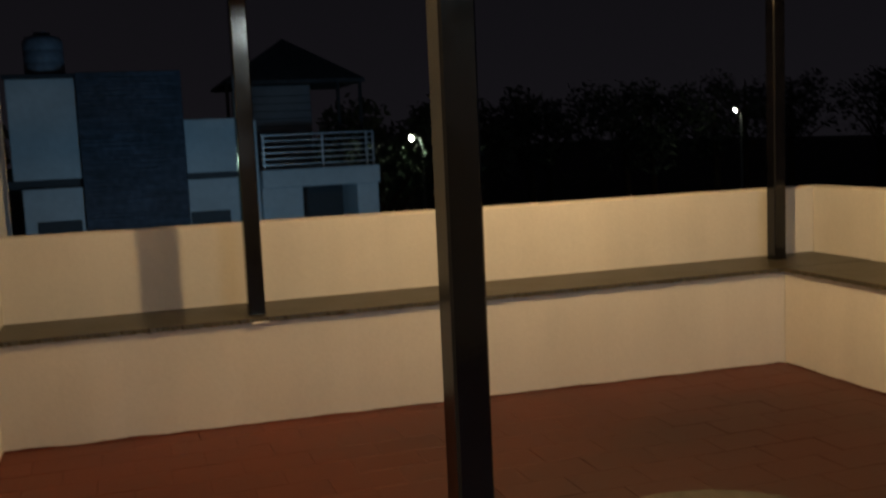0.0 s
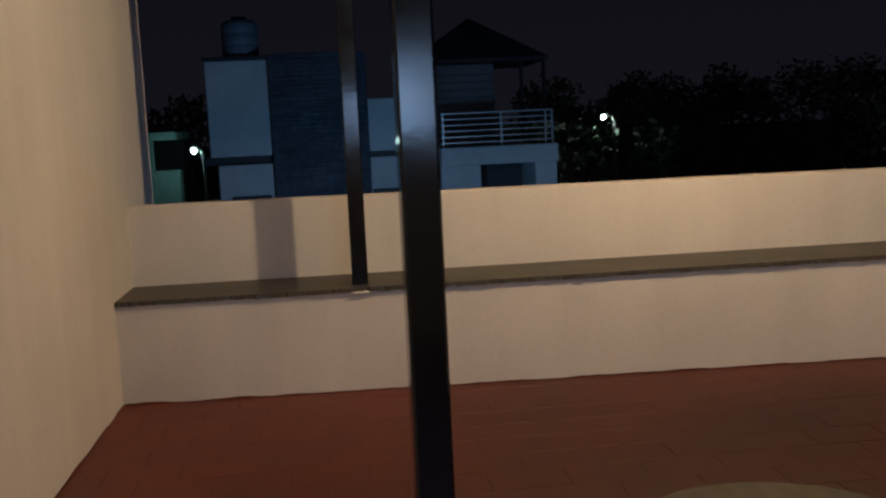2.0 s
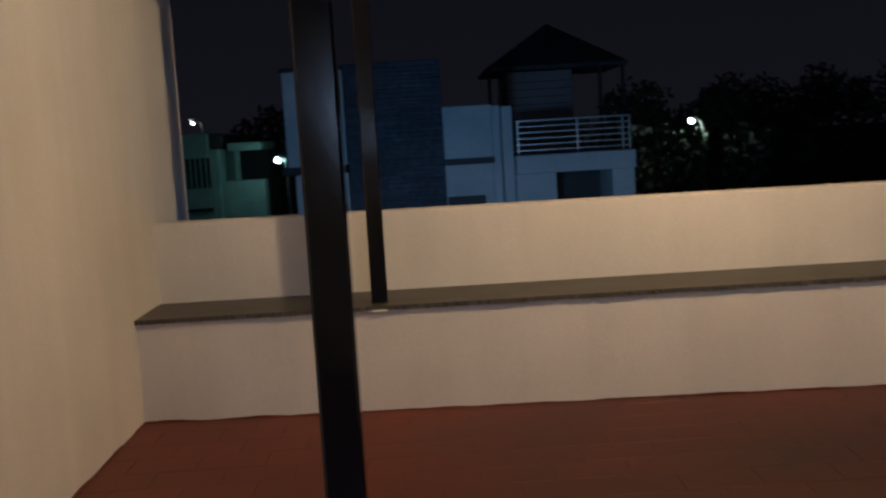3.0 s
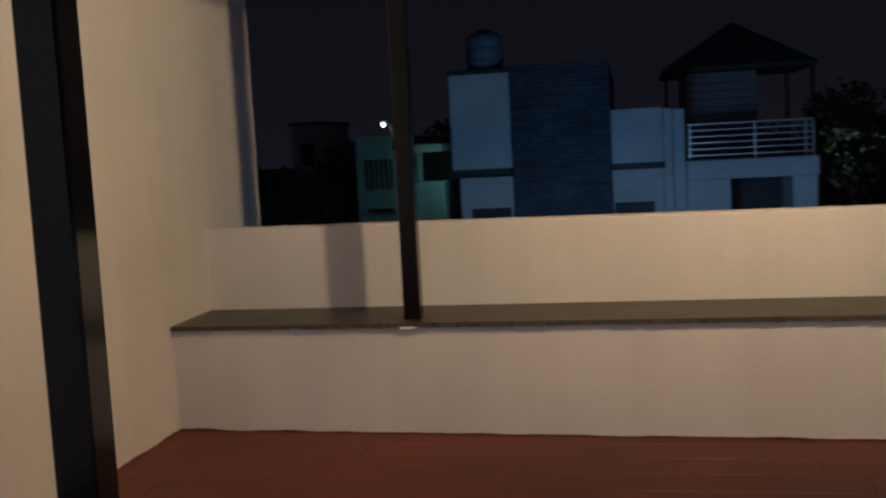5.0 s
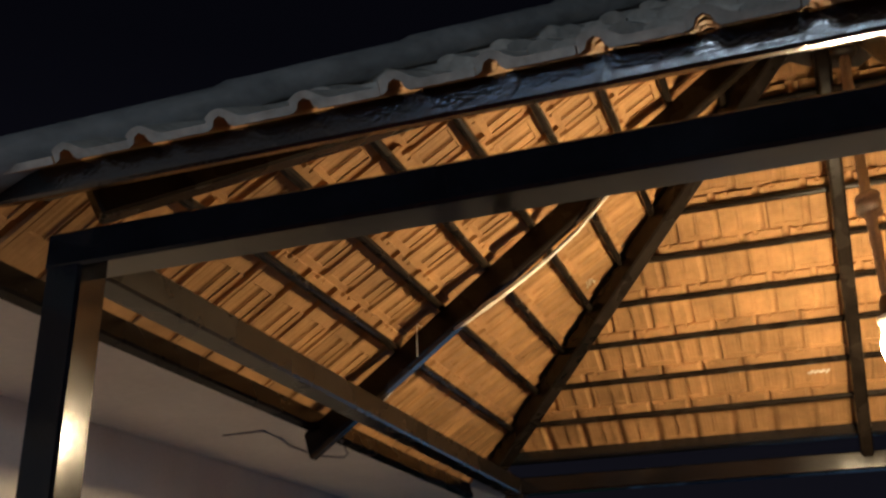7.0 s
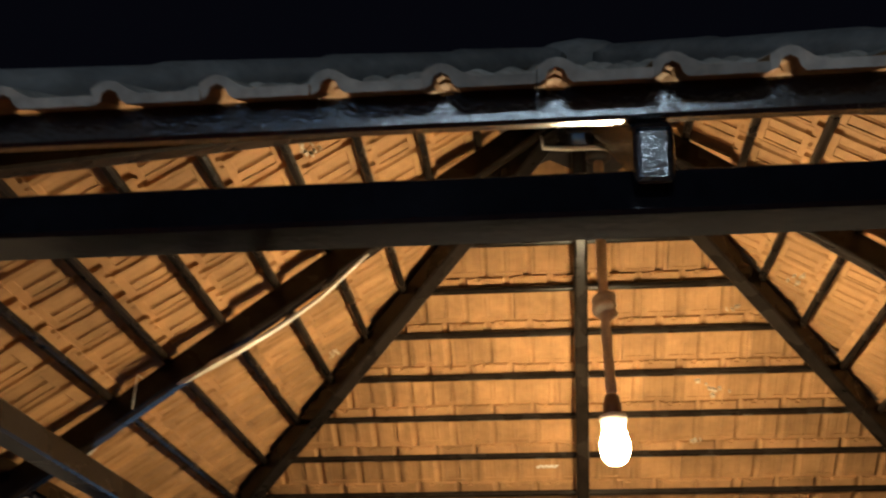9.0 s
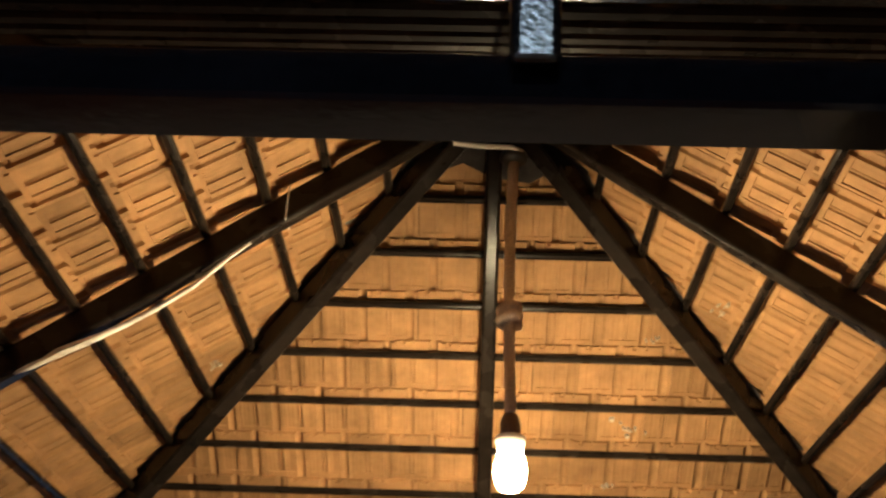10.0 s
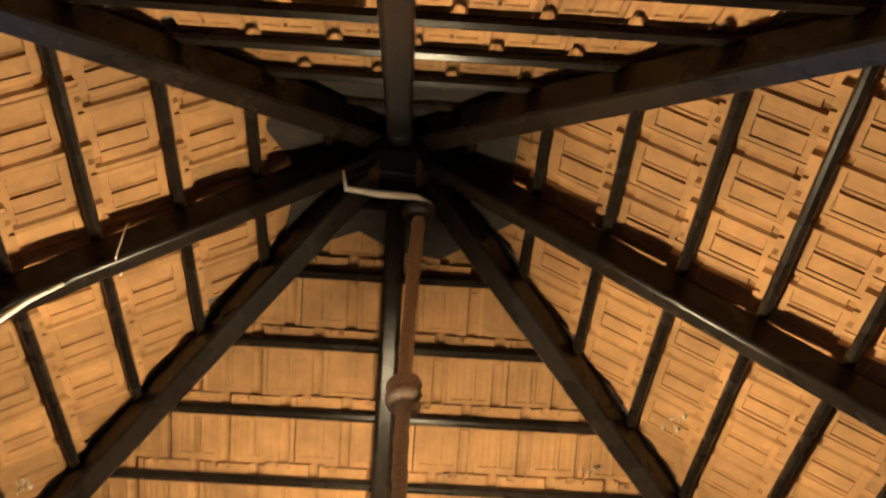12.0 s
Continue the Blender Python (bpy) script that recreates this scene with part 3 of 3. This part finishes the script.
# ---- floor mat ----
bm = lathe(((0.40, 0.0), (0.42, 0.004), (0.42, 0.012), (0.40, 0.016)), (0, 0, 0), 40)
bmesh.ops.scale(bm, vec=(1.15, 1.1, 1.0), verts=bm.verts)
bm.transform(Matrix.Translation((2.45, -2.2, 0.002)))
tagged(part("floor_mat", bm, M_MAT), "grey speckled coarse mat lying on the red floor", "mat")

# ---- outside ----
structure("ground", box(-300, 300, 0.7, 600, -6.9, -6.5, 0), M_EARTH, "dark ground between the houses at night", "ground")

house = base("neighbour_house", "pale two-storey house with slate cladding and railed balcony at night", "house")
house.location = (2.17, 16.52, -5.95)
house.scale = (0.92, 0.92, 0.92)
HM = Matrix.Translation((-2.6, -18, 6.5))


def hpart(name, bm, mat, label="", parent=None):
    bm.transform(HM)
    return part(name, bm, mat, parent or house, label)


G = -6.5
hpart("wall", box(-1.15, 0.2, 17.0, 24, 0.92, 3.0, 0.02), M_FACADE)
hpart("wall", box(-1.0, 0.2, 17.0, 24, G - 0.6, 0.74, 0.02), M_FACADE)
hpart("band", box(-1.3, 0.25, 17.15, 24, 0.74, 0.92, 0.01), M_DARK)
hpart("coping", box(-1.2, 0.22, 16.97, 24, 3.0, 3.09, 0.01), M_DARK)
hpart("wall", box(2.33, 3.42, 17.05, 24, 0.9, 2.06, 0.02), M_FACADE)
hpart("wall", box(2.33, 3.42, 17.05, 24, G - 0.6, 0.77, 0.02), M_FACADE)
hpart("band", box(2.3, 3.45, 17.12, 24, 0.77, 0.9, 0.01), M_DARK)
hpart("wall", box(3.42, 3.62, 17.3, 24, G - 0.6, 2.04, 0.02), M_FACADE)
hpart("pillar", box(3.62, 3.86, 16.9, 24, G - 0.6, 2.0, 0.02), M_FACADE)
hpart("slate_wall", box(0.2, 2.33, 16.9, 24, G - 0.6, 3.1, 0.02), M_STONE, "dark slate-clad wall panel")
hpart("window", box(-0.75, 0.12, 16.97, 17.03, -1.2, 0.05, 0.01), M_DARK, "dark unlit window")
hpart("window", box(2.36, 3.2, 17.02, 17.08, -1.2, 0.06, 0.01), M_DARK, "dark unlit window")
hpart("balcony_front", box(3.86, 6.47, 16.42, 16.8, 0.5, 0.9, 0.02), M_FACADE)
hpart("balcony_side", box(5.98, 6.47, 16.62, 24, G - 0.6, 0.5, 0.02), M_FACADE)
hpart("wall", box(3.86, 4.75, 16.62, 24, G - 0.6, 0.5, 0.02), M_FACADE)
hpart("balcony_floor", box(3.86, 6.47, 16.8, 24, 0.5, 0.86, 0.02), M_FACADE)
# Near-black panel in place of the porch's shaded depth.
hpart("garage_opening", box(4.75, 5.98, 18.2, 18.3, G - 0.6, 0.5, 0.01), M_DARK, "dark panel painted as the shade in the recessed porch")
hpart("upper_wall", box(4.08, 5.75, 20.4, 23.4, 0.9, 2.92, 0.02), M_FACADE_DIM, "upper wall behind a ribbed shutter, painted darker for its weak lamplight")
shutter_wall = [o for o in house.children if o.name.startswith("upper_wall")][0]
# Grooves drawn as thin dark strips on the wall's face.
for i in range(9):
    z = 1.12 + i * 0.19
    hpart("shutter_groove", box(4.1, 5.73, 20.375, 20.4, z, z + 0.016, 0), M_DARK, parent=shutter_wall)
rail = hpart("balcony_railing", box(3.9, 6.42, 16.655, 16.705, 1.62, 1.66, 0.006), M_RAIL, "horizontal steel balcony railing")
for z in (0.98, 1.11, 1.24, 1.37, 1.50):
    hpart("rail", box(3.9, 6.42, 16.67, 16.69, z, z + 0.025, 0), M_RAIL, parent=rail)
for x in (3.95, 5.25, 6.25, 6.40):
    hpart("baluster", box(x - 0.02, x + 0.02, 16.655, 16.705, 0.9, 1.63, 0.004), M_RAIL, parent=rail)
bm = bmesh.new()
c = [bm.verts.new(p) for p in ((3.55, 20.0, 3.03), (7.1, 20.0, 3.03), (7.1, 23.6, 3.03), (3.55, 23.6, 3.03), (5.33, 21.8, 4.22), (3.55, 20.0, 2.94), (7.1, 20.0, 2.94), (7.1, 23.6, 2.94), (3.55, 23.6, 2.94))]
for f in ((0, 1, 4), (1, 2, 4), (2, 3, 4), (3, 0, 4), (5, 6, 1, 0), (6, 7, 2, 1), (7, 8, 3, 2), (8, 5, 0, 3), (8, 7, 6, 5)):
    bm.faces.new([c[i] for i in f])
hpart("hip_roof", bm, M_ROOF_DARK, "dark pitched roof over the upper floor")
for x in (3.62, 3.95, 6.4, 6.98):
    hpart("roof_post", box(x - 0.04, x + 0.04, 20.05, 20.13, 0.9, 2.95, 0.006), M_DARK)
tank = base("water_tank", "grey round plastic roof water tank on the house", "tank")
tank.location = (-0.58, 16.08, 2.872)
tank.scale = (0.88, 0.88, 0.88)
TM = Matrix.Translation((0.3, -18.2, -3.09))
bm = lathe(((0.40, 0), (0.42, 0.05), (0.42, 0.25), (0.405, 0.27), (0.42, 0.29), (0.42, 0.52), (0.405, 0.54), (0.42, 0.56), (0.42, 0.72), (0.36, 0.82), (0.16, 0.88)), (-0.3, 18.2, 3.09), 24)
bm.transform(TM)
part("body", bm, M_TANK, tank, smooth=True)
bm = lathe(((0.16, 0.87), (0.18, 0.9), (0.17, 0.93), (0.05, 0.94)), (-0.3, 18.2, 3.09), 16)
bm.transform(TM)
part("lid", bm, M_TANK, tank)

# small pale house further off
cottage = base("far_house", "small pale green house with barred window and flat canopy", "house")
cottage.location = (-4.7, 27.6, G)
CM = Matrix.Translation((4.7, -27.6, -G))


def cpart(name, bm, mat, label="", parent=None):
    bm.transform(CM)
    return part(name, bm, mat, parent or cottage, label)


cpart("wall", box(-6.55, -5.35, 27.3, 33, G, 1.86, 0.03), M_GREENISH)
cpart("wall", box(-5.35, -5.02, 27.3, 33, G, 1.34, 0.03), M_GREENISH)
cpart("roof_slab", box(-5.35, -4.9, 27.5, 33, 1.34, 1.8, 0.03), M_ROOF_DARK)
cpart("side_wall", box(-5.02, -3.65, 27.5, 28.2, G, 0.28, 0.03), M_GREENISH)
# Dark paint on this wall stands for the shade under the canopy.
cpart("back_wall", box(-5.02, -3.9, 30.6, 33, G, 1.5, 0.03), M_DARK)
cpart("canopy", box(-4.75, -3.7, 27.4, 30.6, 1.24, 1.5, 0.02), M_GREENISH, "flat pale concrete canopy")
cpart("canopy_post", box(-4.62, -4.48, 27.9, 28.04, 0.28, 1.24, 0.01), M_GREENISH)
cpart("window_sill", box(-6.2, -5.3, 27.2, 27.34, -0.62, -0.52, 0.01), M_DARK)
win = cpart("window", box(-6.22, -5.32, 27.27, 27.33, 0.12, 1.08, 0.01), M_DARK, "dark window with pale bars")
for i in range(5):
    x = -6.1 + i * 0.165
    cpart("window_bar", box(x - 0.02, x + 0.02, 27.24, 27.265, 0.12, 1.08, 0), M_GREENISH, parent=win)


def street_lamp(x, y, z, lean, lens=M_LAMP, size=1.0):
    lamp = base("street_lamp", "lit street lamp on a slim galvanised pole", "street lamp", "street lamps")
    lamp.location = (x, y, G)
    m = Matrix.Translation((-x, -y, -G))
    bm = rod([(x + lean, y, G), (x + lean, y, z - 0.3), (x + lean * 0.8, y, z + 0.02), (x, y, z + 0.06)], [0.09, 0.06, 0.05, 0.04], 8)
    bm.transform(m)
    part("pole", bm, M_GALV, lamp)
    k = y / 34.0
    bm = box(x - 0.12 * k, x + 0.2 * k, y - 0.1, y + 0.1, z + 0.1 * k, z + 0.17 * k, 0.02)
    bm.transform(m)
    head = part("lamp_head", bm, M_GALV, lamp)
    bm = lathe(((0.03, 0.10), (0.075, 0.06), (0.095, 0.0), (0.075, -0.08), (0.03, -0.12)), (0, 0, 0), 12)
    bm.transform(Matrix.Translation((x, y, z)) @ Matrix.Rotation(-0.4, 4, "Y") @ Matrix.Scale(k * size, 4))
    bm.transform(m)
    part("lens", bm, lens, head, "bright cool white lens", True)


street_lamp(-2.975, 26, 0.893, 0.3, M_LAMP_NEAR)
street_lamp(12.03, 34.4, 1.32, 0.45)
street_lamp(41.2, 55, 2.2, 0.5, M_LAMP, 0.6)
street_lamp(-7.7, 36, 2.42, 0.4, M_LAMP, 0.4)

# dim block and small lights far off between the trees
block = base("far_house", "dim pale block of a distant house at night", "house")
block.location = (-14.25, 46, G)
part("wall", box(-0.9, 0.85, 0, 5, 0, 9.4, 0.03), M_FACADE, block)
part("roof_slab", box(-1.0, 0.95, -0.1, 5.1, 9.4, 9.55, 0.02), M_ROOF_DARK, block)
for wz in (4.6, 7.3):
    part("window", box(-0.4, 0.35, -0.03, 0.03, wz, wz + 1.1, 0.01), M_DARK, block, "dark unlit window")
M_LAMP_FAINT = glowing("faint_street_lamp_lens", (0.7, 0.9, 1.0), 0.7)
street_lamp(-18.3, 45, 0.25, 0.3, M_LAMP_FAINT, 0.5)
street_lamp(-15.9, 45, 0.35, 0.3, M_LAMP_FAINT, 0.5)

# ---- tube bodies added for the two fill lamps behind the walker ----
M_TUBE = glowing("fill_diffuser", (0.86, 0.92, 1.0), 4)
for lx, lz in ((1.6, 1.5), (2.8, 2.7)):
    wl = base("fill_tube", "added cool-white fill tube, standing in for a light near the walker", "tube light", "tube lights")
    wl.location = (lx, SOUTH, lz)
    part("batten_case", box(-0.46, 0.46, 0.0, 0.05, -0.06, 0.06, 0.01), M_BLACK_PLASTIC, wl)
    part("tube", rod([(-0.44, 0.075, 0), (0.44, 0.075, 0)], 0.02, 10), M_TUBE, wl, "glowing white tube of the added fill")
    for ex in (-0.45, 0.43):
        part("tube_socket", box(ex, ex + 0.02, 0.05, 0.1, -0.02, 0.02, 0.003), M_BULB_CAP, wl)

# ---- cables ----
run = ((1.52, -1.50, 2.62), (1.565, -1.528, 2.625), (1.68, -1.495, 2.71), (1.78, -1.472, 2.785), (1.845, -1.466, 2.832), (1.94, -1.473, 2.90), (2.035, -1.508, 2.972), (2.09, -1.50, 3.03))
cable = tagged(part("white_cable", rod(run, (0.004, 0.008, 0.0095, 0.0085, 0.0075, 0.0068, 0.006, 0.004), 8), M_WHITE_CABLE, None, "", True), "white sheathed cable tied along a black rafter", "cable")
strip = rod([(1.585, -1.532, 2.632), (1.635, -1.522, 2.672), (1.69, -1.505, 2.712), (1.745, -1.490, 2.756)], (0.004, 0.013, 0.015, 0.003), 6, wobble=0.2)
part("tape", strip, M_TAPE, cable, "grubby pale tape frayed round the cable")
tail = ((1.20, -1.47, 2.40), (1.247, -1.457, 2.417), (1.29, -1.475, 2.45), (1.32, -1.50, 2.475))
tagged(part("white_cable", rod(tail, 0.006, 8), M_WHITE_CABLE, None, "", True), "loose white cable end at the foot of a rafter", "cable")
feed = ((2.645, -1.50, APEX - 0.225), (2.652, -1.462, APEX - 0.248), (2.73, -1.452, APEX - 0.25), (2.822, -1.447, APEX - 0.25), (2.855, -1.43, APEX - 0.252), (2.868, -1.40, APEX - 0.25))
tagged(part("white_conduit", rod(feed, (0.003, 0.008, 0.009, 0.008, 0.004, 0.003), 8), M_WHITE_CABLE, None, "", True), "short white conduit bent below the roof hub", "conduit")
for bx0, tz in ((1.40, 0), (2.18, 0)):
    zc = APEX - SLOPE / RATE * (CX - bx0)
    loop = [(bx0, CY + 0.022 * (bx0 - CX) + dx, zc + dz) for dx, dz in ((-0.030, -0.002), (-0.031, -0.05), (-0.030, -0.11), (0.0, -0.113), (0.030, -0.11), (0.031, -0.05), (0.030, -0.002), (0.0, 0.0))]
    tagged(part("cable_tie", rod(loop + loop[:1], 0.0017, 6), M_WHITE_CABLE), "thin pale tie wrapped round a rafter", "tie", "cable ties")
wire = ((0.316, -0.953, 2.492), (0.51, -0.965, 2.49), (0.50, -0.80, 2.488), (0.464, -0.671, 2.488), (0.513, -0.5, 2.47), (0.691, -0.607, 2.43), (0.9, -1.0, 2.36), (1.05, -1.35, 2.33))
tagged(part("loose_wire", rod(wire, 0.005, 6), M_GALV), "thin loose grey wire sagging from the white overhang", "wire")


# ---- splashes and sealant on the underside of the tiles ----
GW = (Matrix.Translation((CX, CY, 0)) @ Matrix.Rotation(0.022, 4, "Z")).inverted()


def splash(x, y, z, size, seed, way):
    """A few flat drips of white paint under one slope."""
    half, fall, k, turn = slope_frame(way)
    rng = random.Random(seed)
    out = (turn.to_3x3() @ Vector((0, fall, 1))).normalized()
    across = (turn.to_3x3() @ Vector((1, 0, 0))).normalized()
    down = across.cross(out)
    for _ in range(8):
        bm = bmesh.new()
        c = Vector((x, y, z)) + across * rng.gauss(0, size) + down * rng.gauss(0, size * 0.6)
        r = size * rng.uniform(0.1, 0.36)
        n = 9
        top = [bm.verts.new(c + (across * math.cos(a * math.tau / n) * rng.uniform(0.5, 1.2) + down * math.sin(a * math.tau / n) * rng.uniform(0.3, 0.9)) * r) for a in range(n)]
        low = [bm.verts.new(v.co + out * 0.02) for v in top]
        bm.faces.new(top)
        bm.faces.new(low[::-1])
        for a in range(n):
            bm.faces.new((top[a], top[(a + 1) % n], low[(a + 1) % n], low[a]))
        bmesh.ops.recalc_face_normals(bm, faces=bm.faces)
        bm.transform(GW)
        part("paint_splash", bm, M_DRIP, gazebo, "dried white paint splash")



splash(3.337, -0.717, 3.123, 0.012, 1, "far")
splash(3.26, -0.433, 2.905, 0.03, 2, "far")
splash(3.203, -0.24, 2.754, 0.014, 3, "far")
splash(3.51, -0.95, 3.136, 0.025, 4, "right")
splash(2.015, -1.988, 3.117, 0.03, 5, "left")
splash(1.831, -0.733, 3.003, 0.022, 6, "left")
bm = rod([(2.565 + 0.0065 * i, -0.166 + 0.006 * math.sin(i * 1.9), 2.688 - 0.004 * math.sin(i * 1.9)) for i in range(14)], 0.004, 6)
bm.transform(GW)
part("sealant_bead", bm, M_WHITE_CABLE, gazebo, "wavy bead of white sealant")


# ---- trees ----
def tree(x, y, height, spread, seed):
    rng = random.Random(seed)
    t = base("tree", "dark leafy tree, almost black against the night sky", "tree", "trees on the skyline")
    t.location = (x, y, G)
    m = Matrix.Translation((-x, -y, -G))
    top = G + height
    bm = rod([(x, y, G), (x + 0.1, y, G + height * 0.3), (x - 0.1, y, G + height * 0.6), (x, y, G + height * 0.85)], [0.35, 0.27, 0.18, 0.05], 8)
    for i in range(6):
        a = rng.uniform(0, math.tau)
        h = G + height * rng.uniform(0.35, 0.6)
        limb = rod([(x, y, h), (x + math.cos(a) * spread * 0.3, y + math.sin(a) * spread * 0.3, h + height * 0.12), (x + math.cos(a) * spread * 0.6, y + math.sin(a) * spread * 0.6, h + height * 0.22)], [0.14, 0.09, 0.03], 6)
        me = bpy.data.meshes.new("limb")
        limb.to_mesh(me)
        limb.free()
        bm.from_mesh(me)
        bpy.data.meshes.remove(me)
    bm.transform(m)
    part("trunk", bm, M_BARK, t)
    lobes = [(rng.gauss(0, spread * 0.45), rng.gauss(0, spread * 0.4), height * rng.uniform(0.5, 0.86), rng.uniform(0.2, 0.42) * spread) for _ in range(13)]
    verts, faces = [], []
    for _ in range(1500):
        lx, ly, lz, lr = rng.choice(lobes)
        d = Vector((rng.gauss(0, 1), rng.gauss(0, 1), rng.gauss(0, 1))).normalized() * lr * rng.uniform(0.5, 1.05)
        c = Vector((lx + d.x, ly + d.y, lz + d.z * 0.8))
        u = Vector((rng.gauss(0, 1), rng.gauss(0, 1), rng.gauss(0, 1))).normalized()
        w = u.orthogonal().normalized()
        sz = rng.uniform(0.14, 0.34)
        k = len(verts)
        verts += [c - u * sz, c + w * sz * 0.5, c + u * sz, c - w * sz * 0.5]
        faces.append((k, k + 1, k + 2, k + 3))
    me = bpy.data.meshes.new("crown")
    me.from_pydata(verts, [], faces)
    me.materials.append(M_LEAF)
    crown = new("crown", me)
    crown.parent = t


for i, (x, y, h, w) in enumerate(((10.7, 34.2, 8.6, 2.6), (18.5, 52, 11.0, 4.5), (23.5, 62, 11.4, 5.0), (28, 60, 11.3, 5.0), (32, 66, 12.0, 5.5), (36.5, 62, 11.5, 5.0), (41, 66, 12.3, 5.5), (45.5, 64, 12.0, 5.5), (51, 68, 13.4, 6.0), (57, 70, 13.6, 6.0), (63, 66, 13.0, 6.0),
                                  (11.0, 46, 10.6, 4.0), (8.6, 40, 9.4, 3.2), (-7.0, 48, 10.4, 4.0), (-13, 44, 9.0, 4.0), (-10.2, 34, 7.6, 3.0))):
    tree(x, y, h, w, i)

# ---- slates on the neighbour's wall ----
slate_wall = [o for o in house.children if o.name.startswith("slate_wall")][0]
rng = random.Random(3)
z = -0.6
row = 0
while z < 3.0:
    hgt = rng.choice((0.07, 0.09, 0.11))
    x = 0.22
    while x < 2.3:
        ln = min(rng.uniform(0.35, 0.9), 2.32 - x)
        bm = box(x, x + ln - 0.012, 16.9 - rng.uniform(0.012, 0.05), 16.905, z, z + hgt - 0.012, 0.0)
        hpart("slate", bm, M_STONE, parent=slate_wall)
        x += ln
    z += hgt

# ---- roof tiles ----
for way in ways:
    lay_tiles(way)

# ---- floor pavers ----
PW, PD = 0.30, 0.20
whole = mesh_of("paver", box(0.0012, PW - 0.0012, 0.0012, PD - 0.0012, -0.02, 0.0, 0.0015), M_PAVER)
rng = random.Random(11)
rest = bmesh.new()
row = 0
y = 0.018
while y > SOUTH:
    y -= PD
    x = -(row % 2) * PW / 2 - rng.uniform(0, 0.02)
    while x < XR + 0.01:
        lift = rng.uniform(-0.001, 0.0005)
        x0, x1 = max(x, 0.001), min(x + PW, XR + 0.018)
        y0 = max(y, SOUTH)
        if x1 - x0 > 0.03:
            if y > -2.7:
                if x1 - x0 > PW - 0.002:
                    ob = new("paver", whole)
                    ob.location = (x0, y0, lift)
                else:
                    ob = new("paver", mesh_of("paver", box(x0 + 0.0012, x1 - 0.0012, y0 + 0.0012, y0 + PD - 0.0012, -0.02 + lift, lift, 0.0015), M_PAVER))
                ob.parent = floor
            else:
                bm = box(x0 + 0.0012, x1 - 0.0012, y0 + 0.0012, y0 + PD - 0.0012, -0.02 + lift, lift, 0)
                me = bpy.data.meshes.new("piece")
                bm.to_mesh(me)
                bm.free()
                rest.from_mesh(me)
                bpy.data.meshes.remove(me)
        x += PW
    row += 1
tagged(part("pavers", rest, M_PAVER, floor), kind="stuff")
